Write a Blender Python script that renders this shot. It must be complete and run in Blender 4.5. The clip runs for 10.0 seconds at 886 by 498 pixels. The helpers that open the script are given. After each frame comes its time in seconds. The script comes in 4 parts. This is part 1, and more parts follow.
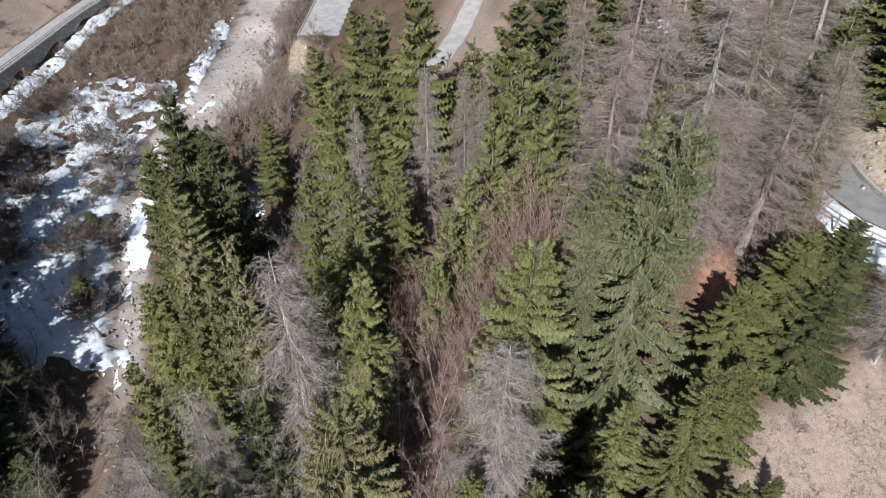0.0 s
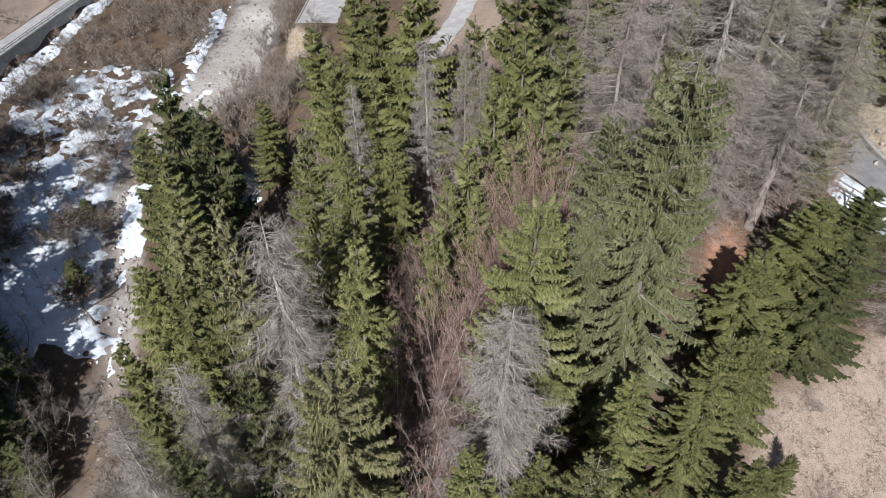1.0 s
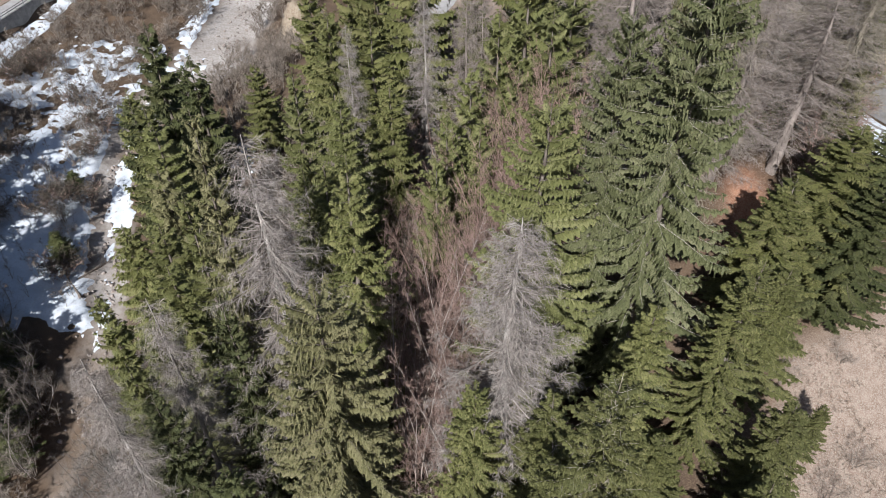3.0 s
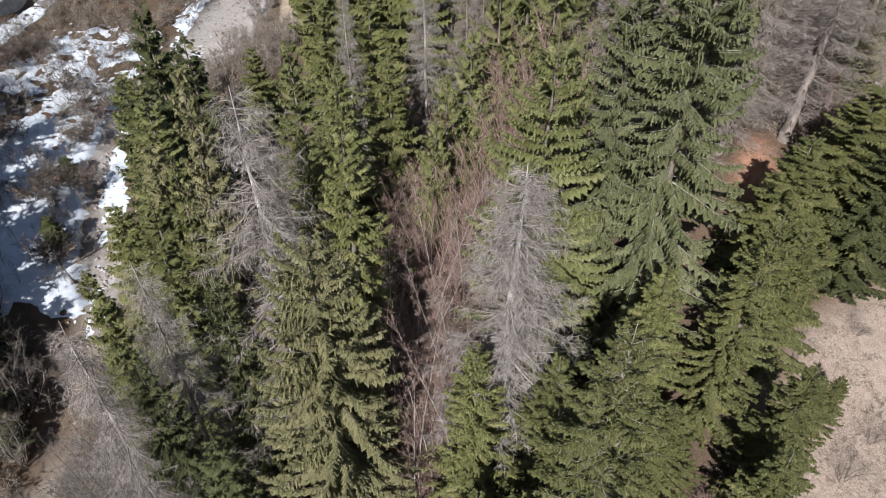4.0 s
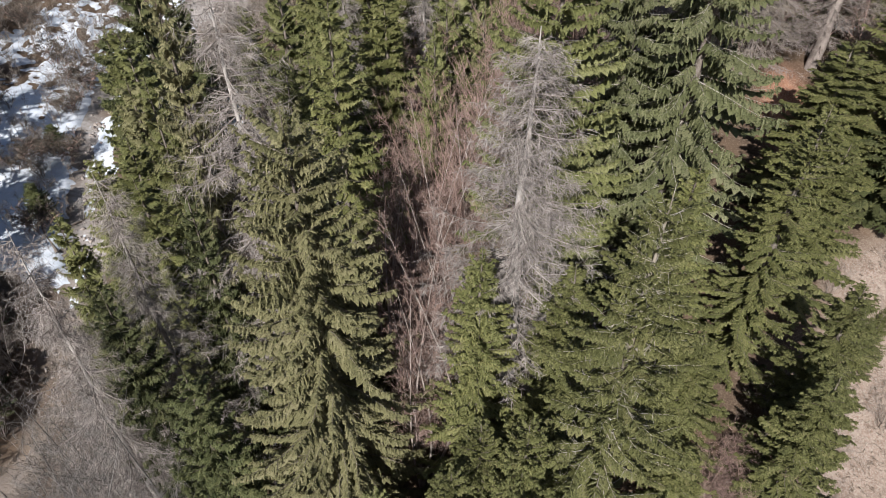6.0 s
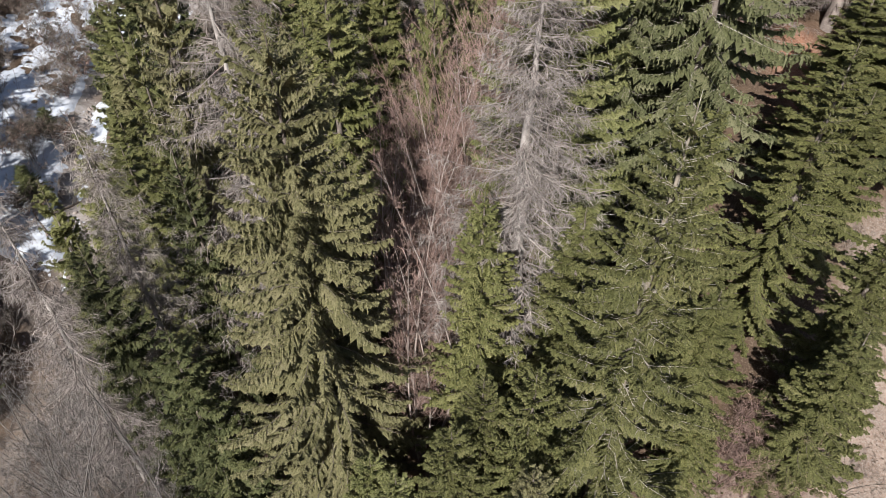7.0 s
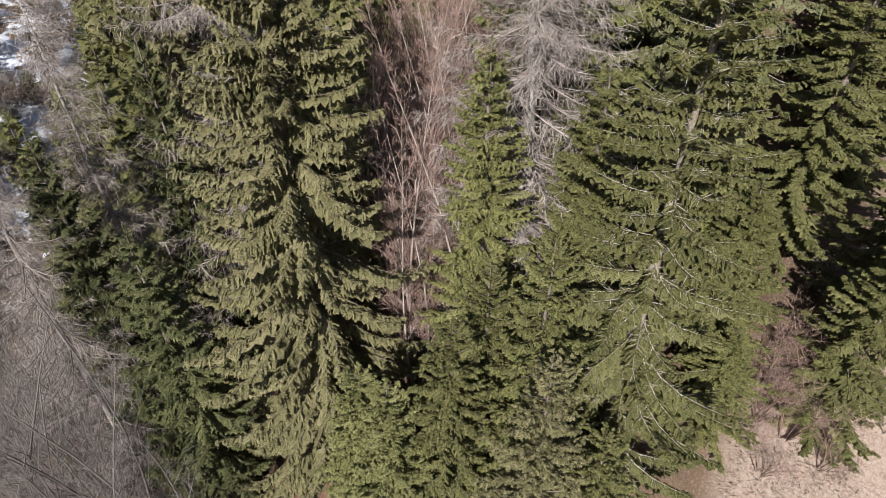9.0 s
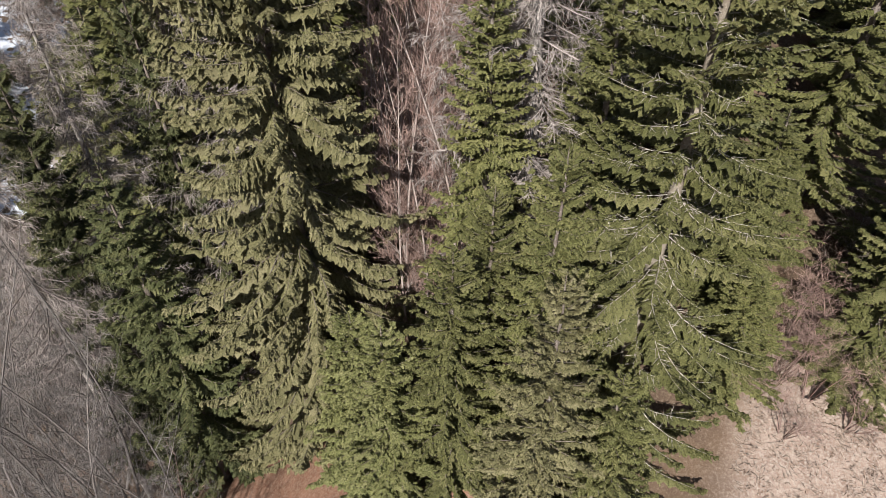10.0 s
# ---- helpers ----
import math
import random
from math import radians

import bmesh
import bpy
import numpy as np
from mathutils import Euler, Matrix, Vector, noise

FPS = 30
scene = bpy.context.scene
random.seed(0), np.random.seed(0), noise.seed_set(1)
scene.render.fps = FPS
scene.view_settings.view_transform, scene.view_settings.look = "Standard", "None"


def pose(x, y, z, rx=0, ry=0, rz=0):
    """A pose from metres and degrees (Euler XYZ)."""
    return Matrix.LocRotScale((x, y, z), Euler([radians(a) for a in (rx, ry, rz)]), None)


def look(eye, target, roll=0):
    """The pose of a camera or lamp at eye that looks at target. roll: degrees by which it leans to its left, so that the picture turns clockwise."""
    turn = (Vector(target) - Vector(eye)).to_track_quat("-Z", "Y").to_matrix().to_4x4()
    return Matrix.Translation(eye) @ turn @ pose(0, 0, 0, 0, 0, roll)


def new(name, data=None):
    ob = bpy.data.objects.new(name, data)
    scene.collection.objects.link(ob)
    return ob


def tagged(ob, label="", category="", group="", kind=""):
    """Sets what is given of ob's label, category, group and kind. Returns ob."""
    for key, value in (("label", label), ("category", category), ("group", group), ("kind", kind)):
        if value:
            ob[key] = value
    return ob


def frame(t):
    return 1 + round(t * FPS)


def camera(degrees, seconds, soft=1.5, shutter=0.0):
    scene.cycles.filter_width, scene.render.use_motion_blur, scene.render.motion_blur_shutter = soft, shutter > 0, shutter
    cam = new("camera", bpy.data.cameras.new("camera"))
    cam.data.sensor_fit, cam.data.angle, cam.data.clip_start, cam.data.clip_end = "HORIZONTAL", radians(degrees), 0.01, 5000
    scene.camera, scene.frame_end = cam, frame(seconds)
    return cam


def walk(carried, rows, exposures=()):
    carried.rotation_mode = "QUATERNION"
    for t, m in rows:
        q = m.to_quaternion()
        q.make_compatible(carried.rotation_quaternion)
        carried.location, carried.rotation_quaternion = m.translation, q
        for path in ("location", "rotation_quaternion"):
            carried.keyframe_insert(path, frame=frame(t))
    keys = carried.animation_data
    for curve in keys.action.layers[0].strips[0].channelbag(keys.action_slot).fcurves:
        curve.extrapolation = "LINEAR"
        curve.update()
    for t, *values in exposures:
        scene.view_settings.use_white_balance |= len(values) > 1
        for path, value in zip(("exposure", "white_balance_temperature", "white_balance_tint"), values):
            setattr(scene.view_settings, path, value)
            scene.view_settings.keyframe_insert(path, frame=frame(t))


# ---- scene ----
# A drone sinks straight down in front of a wooded mountainside, looking forward and down.
cam = camera(70.96, 10.0, soft=0.7)
EYE, SINK, TILT, ROLL = 65.0, 25.0, -39.46, 0.33
ROWS = []
for step in range(21):
    s = step / 20
    ROWS.append((10.0 * s, pose(0, 0, EYE - SINK * (s + 0.031 * s * (s - 1)), 90 + TILT, 0, 0) @ pose(0, 0, 0, 0, 0, -ROLL)))
# the picture brightens and warms a little as the dark wood fills it
walk(cam, ROWS, ((0.0, 0.70, 6200, 10.0), (5.0, 0.72, 6300, 10.5), (7.0, 0.76, 6500, 12.0), (10.0, 0.90, 6600, 13.0)))

# ---- light ----
SUN_TO = Vector((-0.22, -0.77, 0.61)).normalized()
world = bpy.data.worlds.new("sky")
scene.world = world
world.use_nodes = True
sky = world.node_tree.nodes.new("ShaderNodeTexSky")
sky.sky_type, sky.sun_disc = "NISHITA", False
sky.sun_elevation = math.asin(SUN_TO.z)
sky.sun_rotation = math.atan2(SUN_TO.x, SUN_TO.y)
back = world.node_tree.nodes["Background"]
back.inputs["Strength"].default_value = 0.05
world.node_tree.links.new(sky.outputs[0], back.inputs["Color"])
sun = new("sun", bpy.data.lights.new("sun", "SUN"))
sun.data.energy, sun.data.angle, sun.data.color = 4.4, radians(0.55), (1.0, 0.968, 0.92)
sun.matrix_basis = look(SUN_TO * 200, (0, 0, 0))


# ---- materials ----
def tree_of(name):
    m = bpy.data.materials.new(name)
    m.use_nodes = True
    t = m.node_tree
    t.nodes.clear()
    out = t.nodes.new("ShaderNodeOutputMaterial")
    return m, t, out


def node(t, kind, **inputs):
    n = t.nodes.new(kind)
    for k, v in inputs.items():
        n.inputs[k.replace("_", " ")].default_value = v
    return n


def mix(t, fac, a, b, blend="MIX"):
    n = t.nodes.new("ShaderNodeMix")
    n.data_type, n.blend_type = "RGBA", blend
    for sock, v in ((n.inputs[0], fac), (n.inputs[6], a), (n.inputs[7], b)):
        if isinstance(v, bpy.types.NodeSocket):
            t.links.new(v, sock)
        elif isinstance(v, (int, float)):
            sock.default_value = v
        else:
            sock.default_value = (*v[:3], 1)
    return n.outputs[2]


def ramp(t, fac, lo, hi):
    n = t.nodes.new("ShaderNodeMapRange")
    n.inputs[1].default_value, n.inputs[2].default_value = lo, hi
    n.interpolation_type = "SMOOTHSTEP"
    t.links.new(fac, n.inputs[0])
    return n.outputs[0]


def noise_tex(t, scale, detail=4, rough=0.55, coords=None):
    n = node(t, "ShaderNodeTexNoise", Scale=scale, Detail=detail, Roughness=rough)
    if coords is None:
        g = t.nodes.new("ShaderNodeNewGeometry")
        coords = g.outputs["Position"]
    t.links.new(coords, n.inputs["Vector"])
    return n.outputs["Fac"]


def needle_material(name, dark, light, tip, translucent=0.12):
    """Conifer needles: hue changes from twig to twig, in clumps and from tree to tree."""
    m, t, out = tree_of(name)
    geo = t.nodes.new("ShaderNodeNewGeometry")
    info = t.nodes.new("ShaderNodeObjectInfo")
    clump = noise_tex(t, 0.9, 3)
    c = mix(t, ramp(t, clump, 0.3, 0.7), dark, light)
    c = mix(t, ramp(t, geo.outputs["Random Per Island"], 0.55, 1.0), c, tip)
    # fine dark specks put small-scale shading between needles into the colour
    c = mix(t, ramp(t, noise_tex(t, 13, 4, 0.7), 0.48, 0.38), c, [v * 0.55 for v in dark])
    hsv = node(t, "ShaderNodeHueSaturation", Saturation=1.0)
    vary = t.nodes.new("ShaderNodeMapRange")
    vary.inputs[3].default_value, vary.inputs[4].default_value = 0.82, 1.18
    t.links.new(info.outputs["Random"], vary.inputs[0])
    t.links.new(vary.outputs[0], hsv.inputs["Value"])
    t.links.new(c, hsv.inputs["Color"])
    tuft = noise_tex(t, 16, 5, 0.7)
    p = node(t, "ShaderNodeBsdfPrincipled", Roughness=0.6)
    p.inputs["Specular IOR Level"].default_value = 0.3
    relief = node(t, "ShaderNodeBump", Strength=0.9, Distance=0.06)
    t.links.new(tuft, relief.inputs["Height"])
    t.links.new(relief.outputs[0], p.inputs["Normal"])
    tr = t.nodes.new("ShaderNodeBsdfTranslucent")
    ms = t.nodes.new("ShaderNodeMixShader")
    ms.inputs[0].default_value = translucent
    t.links.new(hsv.outputs[0], p.inputs["Base Color"])
    t.links.new(hsv.outputs[0], tr.inputs["Color"])
    t.links.new(p.outputs[0], ms.inputs[1])
    t.links.new(tr.outputs[0], ms.inputs[2])
    t.links.new(ms.outputs[0], out.inputs[0])
    return m


def rough_material(name, a, b, c=None, scale=4.0, fine=30.0, rough=0.9, bump=0.4, dist=0.03, islands=False):
    """A matt, uneven surface: two colours in patches, a third in fine grain, and relief."""
    m, t, out = tree_of(name)
    col = mix(t, ramp(t, noise_tex(t, scale), 0.35, 0.65), a, b)
    grain = noise_tex(t, fine, 5, 0.65)
    col = mix(t, ramp(t, grain, 0.5, 0.72), col, c or [min(1, x * 1.5) for x in b])
    if islands:
        geo = t.nodes.new("ShaderNodeNewGeometry")
        hsv = node(t, "ShaderNodeHueSaturation")
        vary = t.nodes.new("ShaderNodeMapRange")
        vary.inputs[3].default_value, vary.inputs[4].default_value = 0.7, 1.35
        t.links.new(geo.outputs["Random Per Island"], vary.inputs[0])
        t.links.new(vary.outputs[0], hsv.inputs["Value"])
        t.links.new(col, hsv.inputs["Color"])
        col = hsv.outputs[0]
    p = node(t, "ShaderNodeBsdfPrincipled", Roughness=rough)
    p.inputs["Specular IOR Level"].default_value = 0.25
    t.links.new(col, p.inputs["Base Color"])
    if bump:
        bn = node(t, "ShaderNodeBump", Strength=bump, Distance=dist)
        t.links.new(grain, bn.inputs["Height"])
        t.links.new(bn.outputs[0], p.inputs["Normal"])
    t.links.new(p.outputs[0], out.inputs[0])
    return m


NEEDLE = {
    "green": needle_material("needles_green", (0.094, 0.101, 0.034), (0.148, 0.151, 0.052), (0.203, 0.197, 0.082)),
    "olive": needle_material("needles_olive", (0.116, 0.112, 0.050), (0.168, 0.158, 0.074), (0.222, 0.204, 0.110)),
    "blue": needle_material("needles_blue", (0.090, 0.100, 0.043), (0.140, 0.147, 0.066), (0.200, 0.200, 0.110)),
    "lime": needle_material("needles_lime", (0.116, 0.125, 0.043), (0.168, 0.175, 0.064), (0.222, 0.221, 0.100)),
    # for dark spruces, and for shaded ones whose shade is put into the colour
    "dark": needle_material("needles_dark_and_shaded", (0.054, 0.064, 0.024), (0.088, 0.096, 0.037), (0.124, 0.126, 0.052)),
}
BARK = rough_material("spruce_bark", (0.10, 0.08, 0.066), (0.165, 0.14, 0.12), (0.30, 0.28, 0.25), 2.5, 18)
LICHEN = rough_material("lichened_wood", (0.24, 0.21, 0.175), (0.36, 0.335, 0.29), (0.50, 0.49, 0.44), 3.0, 22)
LARCH = rough_material("larch_wood", (0.195, 0.168, 0.152), (0.295, 0.262, 0.240), (0.40, 0.37, 0.345), 1.6, 20, islands=True)
LARCH_PALE = rough_material("pale_larch_bark", (0.27, 0.245, 0.225), (0.40, 0.37, 0.345), (0.52, 0.495, 0.47), 1.6, 20)
LARCH_DULL = rough_material("dull_larch_wood", (0.152, 0.130, 0.100), (0.236, 0.208, 0.166), (0.33, 0.295, 0.24), 1.6, 20, islands=True)
LARCH_BROWN = rough_material("brown_larch_wood", (0.175, 0.145, 0.128), (0.26, 0.222, 0.200), (0.35, 0.31, 0.285), 1.6, 20, islands=True)
BIRCH = rough_material("birch_bark", (0.26, 0.21, 0.185), (0.37, 0.315, 0.285), (0.48, 0.44, 0.41), 2.0, 16)
TWIG_RED = rough_material("reddish_twigs", (0.190, 0.125, 0.104), (0.280, 0.194, 0.166), (0.37, 0.28, 0.245), 0.6, 14, islands=True)
TWIG_GREY = rough_material("grey_twigs", (0.145, 0.118, 0.098), (0.225, 0.192, 0.164), (0.32, 0.285, 0.25), 0.5, 14, islands=True)
TWIG_DARK = rough_material("dark_twigs", (0.062, 0.052, 0.042), (0.105, 0.088, 0.070), (0.17, 0.145, 0.12), 0.5, 14, islands=True)
TWIG_PALE = rough_material("pale_grey_twigs", (0.108, 0.098, 0.091), (0.170, 0.157, 0.148), (0.26, 0.246, 0.234), 0.5, 14, islands=True)
SNOW = rough_material("old_snow", (0.53, 0.58, 0.65), (0.65, 0.69, 0.75), (0.46, 0.47, 0.48), 0.7, 5.0, 0.6, 0.5, 0.08)
ROCK = rough_material("pale_stone", (0.19, 0.155, 0.135), (0.29, 0.255, 0.235), (0.38, 0.35, 0.33), 2.0, 16, islands=True)
ASPHALT = rough_material("worn_asphalt", (0.17, 0.17, 0.175), (0.23, 0.225, 0.225), (0.28, 0.275, 0.27), 0.8, 25, 0.85, 0.2, 0.01)
GRAVEL = rough_material("pale_gravel", (0.27, 0.26, 0.255), (0.35, 0.34, 0.335), (0.44, 0.43, 0.42), 0.7, 20, 0.9, 0.3, 0.02)
CONCRETE = rough_material("stained_concrete", (0.24, 0.23, 0.22), (0.33, 0.32, 0.30), (0.42, 0.41, 0.39), 1.2, 14, 0.85, 0.3, 0.02)
STEEL = rough_material("weathered_steel", (0.20, 0.20, 0.20), (0.29, 0.29, 0.29), (0.36, 0.34, 0.32), 2.0, 20, 0.5, 0.1, 0.005)
STRAW = rough_material("dry_grass", (0.20, 0.155, 0.12), (0.28, 0.228, 0.185), (0.34, 0.295, 0.25), 0.8, 8, islands=True)


# ---- the lie of the land ----
def knots(v, xs, ys):
    return np.interp(v, xs, ys)


def stream_x(y):
    return knots(y, (-60, 41, 54, 61, 78, 99, 111, 135, 152, 300), (-44, -42.7, -41.5, -44, -49.6, -51.5, -45, -43.5, -43, -40))


def bed_z(y):
    return knots(y, (-80, 20, 41, 54, 61, 78, 99, 111, 135, 152, 400), (-20, -10, -3.5, 2, 3, 6, 9, 11, 14, 17, 40))


def hashed(ix, iy, seed):
    v = np.sin(ix * 127.1 + iy * 311.7 + seed * 74.7) * 43758.5453
    return v - np.floor(v)


def value_noise(x, y, scale, seed=0):
    x, y = np.asarray(x, float) / scale, np.asarray(y, float) / scale
    ix, iy = np.floor(x), np.floor(y)
    fx, fy = x - ix, y - iy
    fx, fy = fx * fx * (3 - 2 * fx), fy * fy * (3 - 2 * fy)
    a = hashed(ix, iy, seed) * (1 - fx) + hashed(ix + 1, iy, seed) * fx
    b = hashed(ix, iy + 1, seed) * (1 - fx) + hashed(ix + 1, iy + 1, seed) * fx
    return a * (1 - fy) + b * fy


def fbm(x, y, scale, seed=0, octaves=4):
    total, amp, norm = 0, 1.0, 0
    for k in range(octaves):
        total = total + amp * value_noise(x, y, scale / 2 ** k, seed + k)
        norm += amp
        amp *= 0.5
    return total / norm


def step(lo, hi, v):
    s = np.clip((v - lo) / (hi - lo), 0, 1)
    return s * s * (3 - 2 * s)


def along(points, n=60):
    """A smooth line through a few plan points."""
    p = np.array(points, float)
    k = np.concatenate(([0], np.cumsum(np.hypot(*np.diff(p[:, :2], axis=0).T))))
    s = np.linspace(0, k[-1], n)
    line = np.stack([np.interp(s, k, p[:, j]) for j in range(p.shape[1])], 1)
    for _ in range(6):
        line[1:-1] = (line[:-2] + 2 * line[1:-1] + line[2:]) / 4
    return line


HILL_ROAD = along([(36, 70, 36.2), (34.6, 52, 35.8), (33.8, 44, 35.5), (34.6, 40, 35.5), (38, 36.8, 35.3), (46, 33.5, 35.0), (60, 31, 34.5)])
VALLEY_ROAD = along([(-90, 60, 17.5), (-82.5, 95, 18.3), (-80.9, 112, 19), (-79.9, 125, 19.5), (-78.9, 136, 20), (-76, 152, 20.6), (-68, 185, 22)])
TRACK = along([(-2, 84, 28.0), (2.6, 95, 29.6), (5.2, 104, 31.6), (10, 122, 35), (16, 150, 40)])
PAD = along([(-24.5, 122, 19.5), (-24, 131, 20.0), (-23, 145, 21.5), (-20, 165, 24)])


def to_line(x, y, line):
    """Distance from a plan line, signed (right of its course is plus), and the line's height there."""
    x, y = np.asarray(x, float), np.asarray(y, float)
    best, side, high = np.full(x.shape, 1e9), np.zeros(x.shape), np.zeros(x.shape)
    for a, b in zip(line[:-1], line[1:]):
        e = b[:2] - a[:2]
        s = np.clip(((x - a[0]) * e[0] + (y - a[1]) * e[1]) / (e @ e), 0, 1)
        dx, dy = x - a[0] - s * e[0], y - a[1] - s * e[1]
        d = np.hypot(dx, dy)
        hit = d < best
        best = np.where(hit, d, best)
        side = np.where(hit, np.sign(dx * e[1] - dy * e[0]), side)
        high = np.where(hit, a[2] + s * (b[2] - a[2]), high)
    return best * side, high


def ground_z(x, y):
    x, y = np.asarray(x, float), np.asarray(y, float)
    d = x - stream_x(y)
    flat = knots(y, (17, 50, 77, 110), (3, 6, 12, 14))
    slope = knots(y, (10, 17, 35, 50, 77, 110, 200), (0.74, 0.70, 0.66, 0.50, 0.43, 0.40, 0.34))
    bank = bed_z(y) + 0.03 * d + slope * (np.sqrt((d - flat) ** 2 + 9) + d - flat) / 2
    crest = 33.4 + 0.6 * (y - 34.7)
    crest = np.where(crest > 30, 30 + 6 * np.tanh((crest - 30) / 6), crest) + 0.10 * np.maximum(y - 90, 0) + 0.35 * np.maximum(x - 45, 0)
    k = 3.0
    h = np.clip(0.5 + 0.5 * (crest - bank) / k, 0, 1)
    right = crest * (1 - h) + bank * h - k * h * (1 - h) * 0.5
    dl = -d
    left = bed_z(y) + 0.13 * dl + 0.5 * np.maximum(dl - 55, 0) * 0.4
    left = left + 0.45 * (np.sqrt((x + 84) ** 2 + 4) - (x + 84)) / 2 * (x < -70)
    z = np.where(d > 0, right, left)
    z = z + 0.9 * (fbm(x, y, 14, 3) - 0.5) + 0.35 * (fbm(x, y, 3.2, 9) - 0.5)
    # terraces of the roads
    for line, half, soft in ((HILL_ROAD, 2.1, 2.5), (TRACK, 1.9, 3.0), (PAD, 4.2, 4.0)):
        r, high = to_line(x, y, line)
        w = 1 - step(half, half + soft, np.abs(r))
        z = z * (1 - w) + (high - 0.05) * w
    r, high = to_line(x, y, VALLEY_ROAD)
    w = np.where(r > 0, 1 - step(2.0, 2.5, r), 1 - step(2.2, 5.0, -r))
    z = np.where((r > 0) & (r < 16), np.clip(z, high - 1.5 - 0.42 * r, high - 1.5 - 0.06 * r), z)
    z = z * (1 - w) + (high - 0.05) * w
    # the cutting above the hill road
    r, high = to_line(x, y, HILL_ROAD)
    z = z + np.where((r < 0) & (y > 28) & (x > 33), 2.8 * step(2.3, 6.0, -r) + 0.55 * np.clip(-r - 5, 0, 25), 0)
    # the bed of the torrent
    wide = knots(y, (40, 75, 100, 112, 150), (2.2, 2.6, 4, 6.0, 5.5))
    z = z - 0.9 * (1 - step(wide * 0.6, wide * 1.3, np.abs(d - np.where(y > 100, 2.5, 0))))
    return z


LAY_X, LAY_Y = np.arange(-100, 62, 0.5), np.arange(-6, 172, 0.5)
LAY = ground_z(*np.meshgrid(LAY_X, LAY_Y, indexing="ij"))


def gz(x, y):
    """The ground's height at one place."""
    u, v = np.clip((x + 100) / 0.5, 0, len(LAY_X) - 2), np.clip((y + 6) / 0.5, 0, len(LAY_Y) - 2)
    i, j = int(u), int(v)
    u, v = u - i, v - j
    return float((LAY[i, j] * (1 - u) + LAY[i + 1, j] * u) * (1 - v) + (LAY[i, j + 1] * (1 - u) + LAY[i + 1, j + 1] * u) * v)


# ---- building tools ----
def link_mesh(name, verts, faces, material, parent=None, label="", smooth=False):
    me = bpy.data.meshes.new(name)
    if isinstance(verts, np.ndarray):
        faces = np.asarray(faces, np.int32)
        n, k = faces.shape
        me.vertices.add(len(verts))
        me.vertices.foreach_set("co", verts.astype(np.float32).ravel())
        me.loops.add(n * k)
        me.loops.foreach_set("vertex_index", faces.ravel())
        me.polygons.add(n)
        me.polygons.foreach_set("loop_start", np.arange(0, n * k, k, dtype=np.int32))
        me.update(calc_edges=True)
    else:
        me.from_pydata(verts, [], faces)
    if smooth:
        me.polygons.foreach_set("use_smooth", np.ones(len(me.polygons), bool))
    me.materials.append(material)
    ob = new(name, me)
    if parent:
        ob.parent = parent
    if label:
        tagged(ob, label)
    return ob


def part(name, bm, material, parent, label=""):
    me = bpy.data.meshes.new(name)
    bm.to_mesh(me)
    bm.free()
    me.materials.append(material)
    ob = new(name, me)
    ob.parent = parent
    if label:
        tagged(ob, label)
    return ob


class Soup:
    """Gathers quads (leaves, twigs, tubes) in arrays."""

    def __init__(self):
        self.v, self.f, self.n = [], [], 0

    def add(self, v, f):
        self.v.append(np.asarray(v, np.float32).reshape(-1, 3))
        self.f.append(np.asarray(f, np.int32) + self.n)
        self.n += len(self.v[-1])

    def slivers(self, p, d, length, width, rng, belly=0.45):
        """Narrow pointed blades from p along d."""
        m = len(p)
        if not m:
            return
        side = np.cross(d, rng.normal(size=(m, 3)))
        side /= np.linalg.norm(side, axis=1, keepdims=True) + 1e-9
        length, width = np.reshape(length, (-1, 1)), np.reshape(width, (-1, 1))
        mid = p + d * length * belly
        v = np.stack([p, mid + side * width / 2, p + d * length, mid - side * width / 2], 1)
        self.add(v, np.arange(4 * m).reshape(m, 4))

    def tube(self, path, radii, sides=5):
        path, radii = np.asarray(path, float), np.asarray(radii, float)
        tangent = np.gradient(path, axis=0)
        tangent /= np.linalg.norm(tangent, axis=1, keepdims=True) + 1e-9
        ref = np.where(np.abs(tangent[:, 2:3]) > 0.8, (1.0, 0, 0), (0, 0, 1.0))
        a = np.cross(tangent, ref)
        a /= np.linalg.norm(a, axis=1, keepdims=True) + 1e-9
        b = np.cross(tangent, a)
        ang = np.arange(sides) * 2 * math.pi / sides
        ring = path[:, None] + radii[:, None, None] * (a[:, None] * np.cos(ang)[None, :, None] + b[:, None] * np.sin(ang)[None, :, None])
        i, j = np.meshgrid(np.arange(len(path) - 1), np.arange(sides), indexing="ij")
        k = (j + 1) % sides
        self.add(ring, np.stack([i * sides + j, i * sides + k, (i + 1) * sides + k, (i + 1) * sides + j], -1).reshape(-1, 4))

    def mesh(self, name, material):
        v, f = np.concatenate(self.v), np.concatenate(self.f)
        ob = link_mesh(name, v, f, material)
        me = ob.data
        bpy.data.objects.remove(ob)
        return me


def unit(v):
    return v / (np.linalg.norm(v, axis=-1, keepdims=True) + 1e-9)


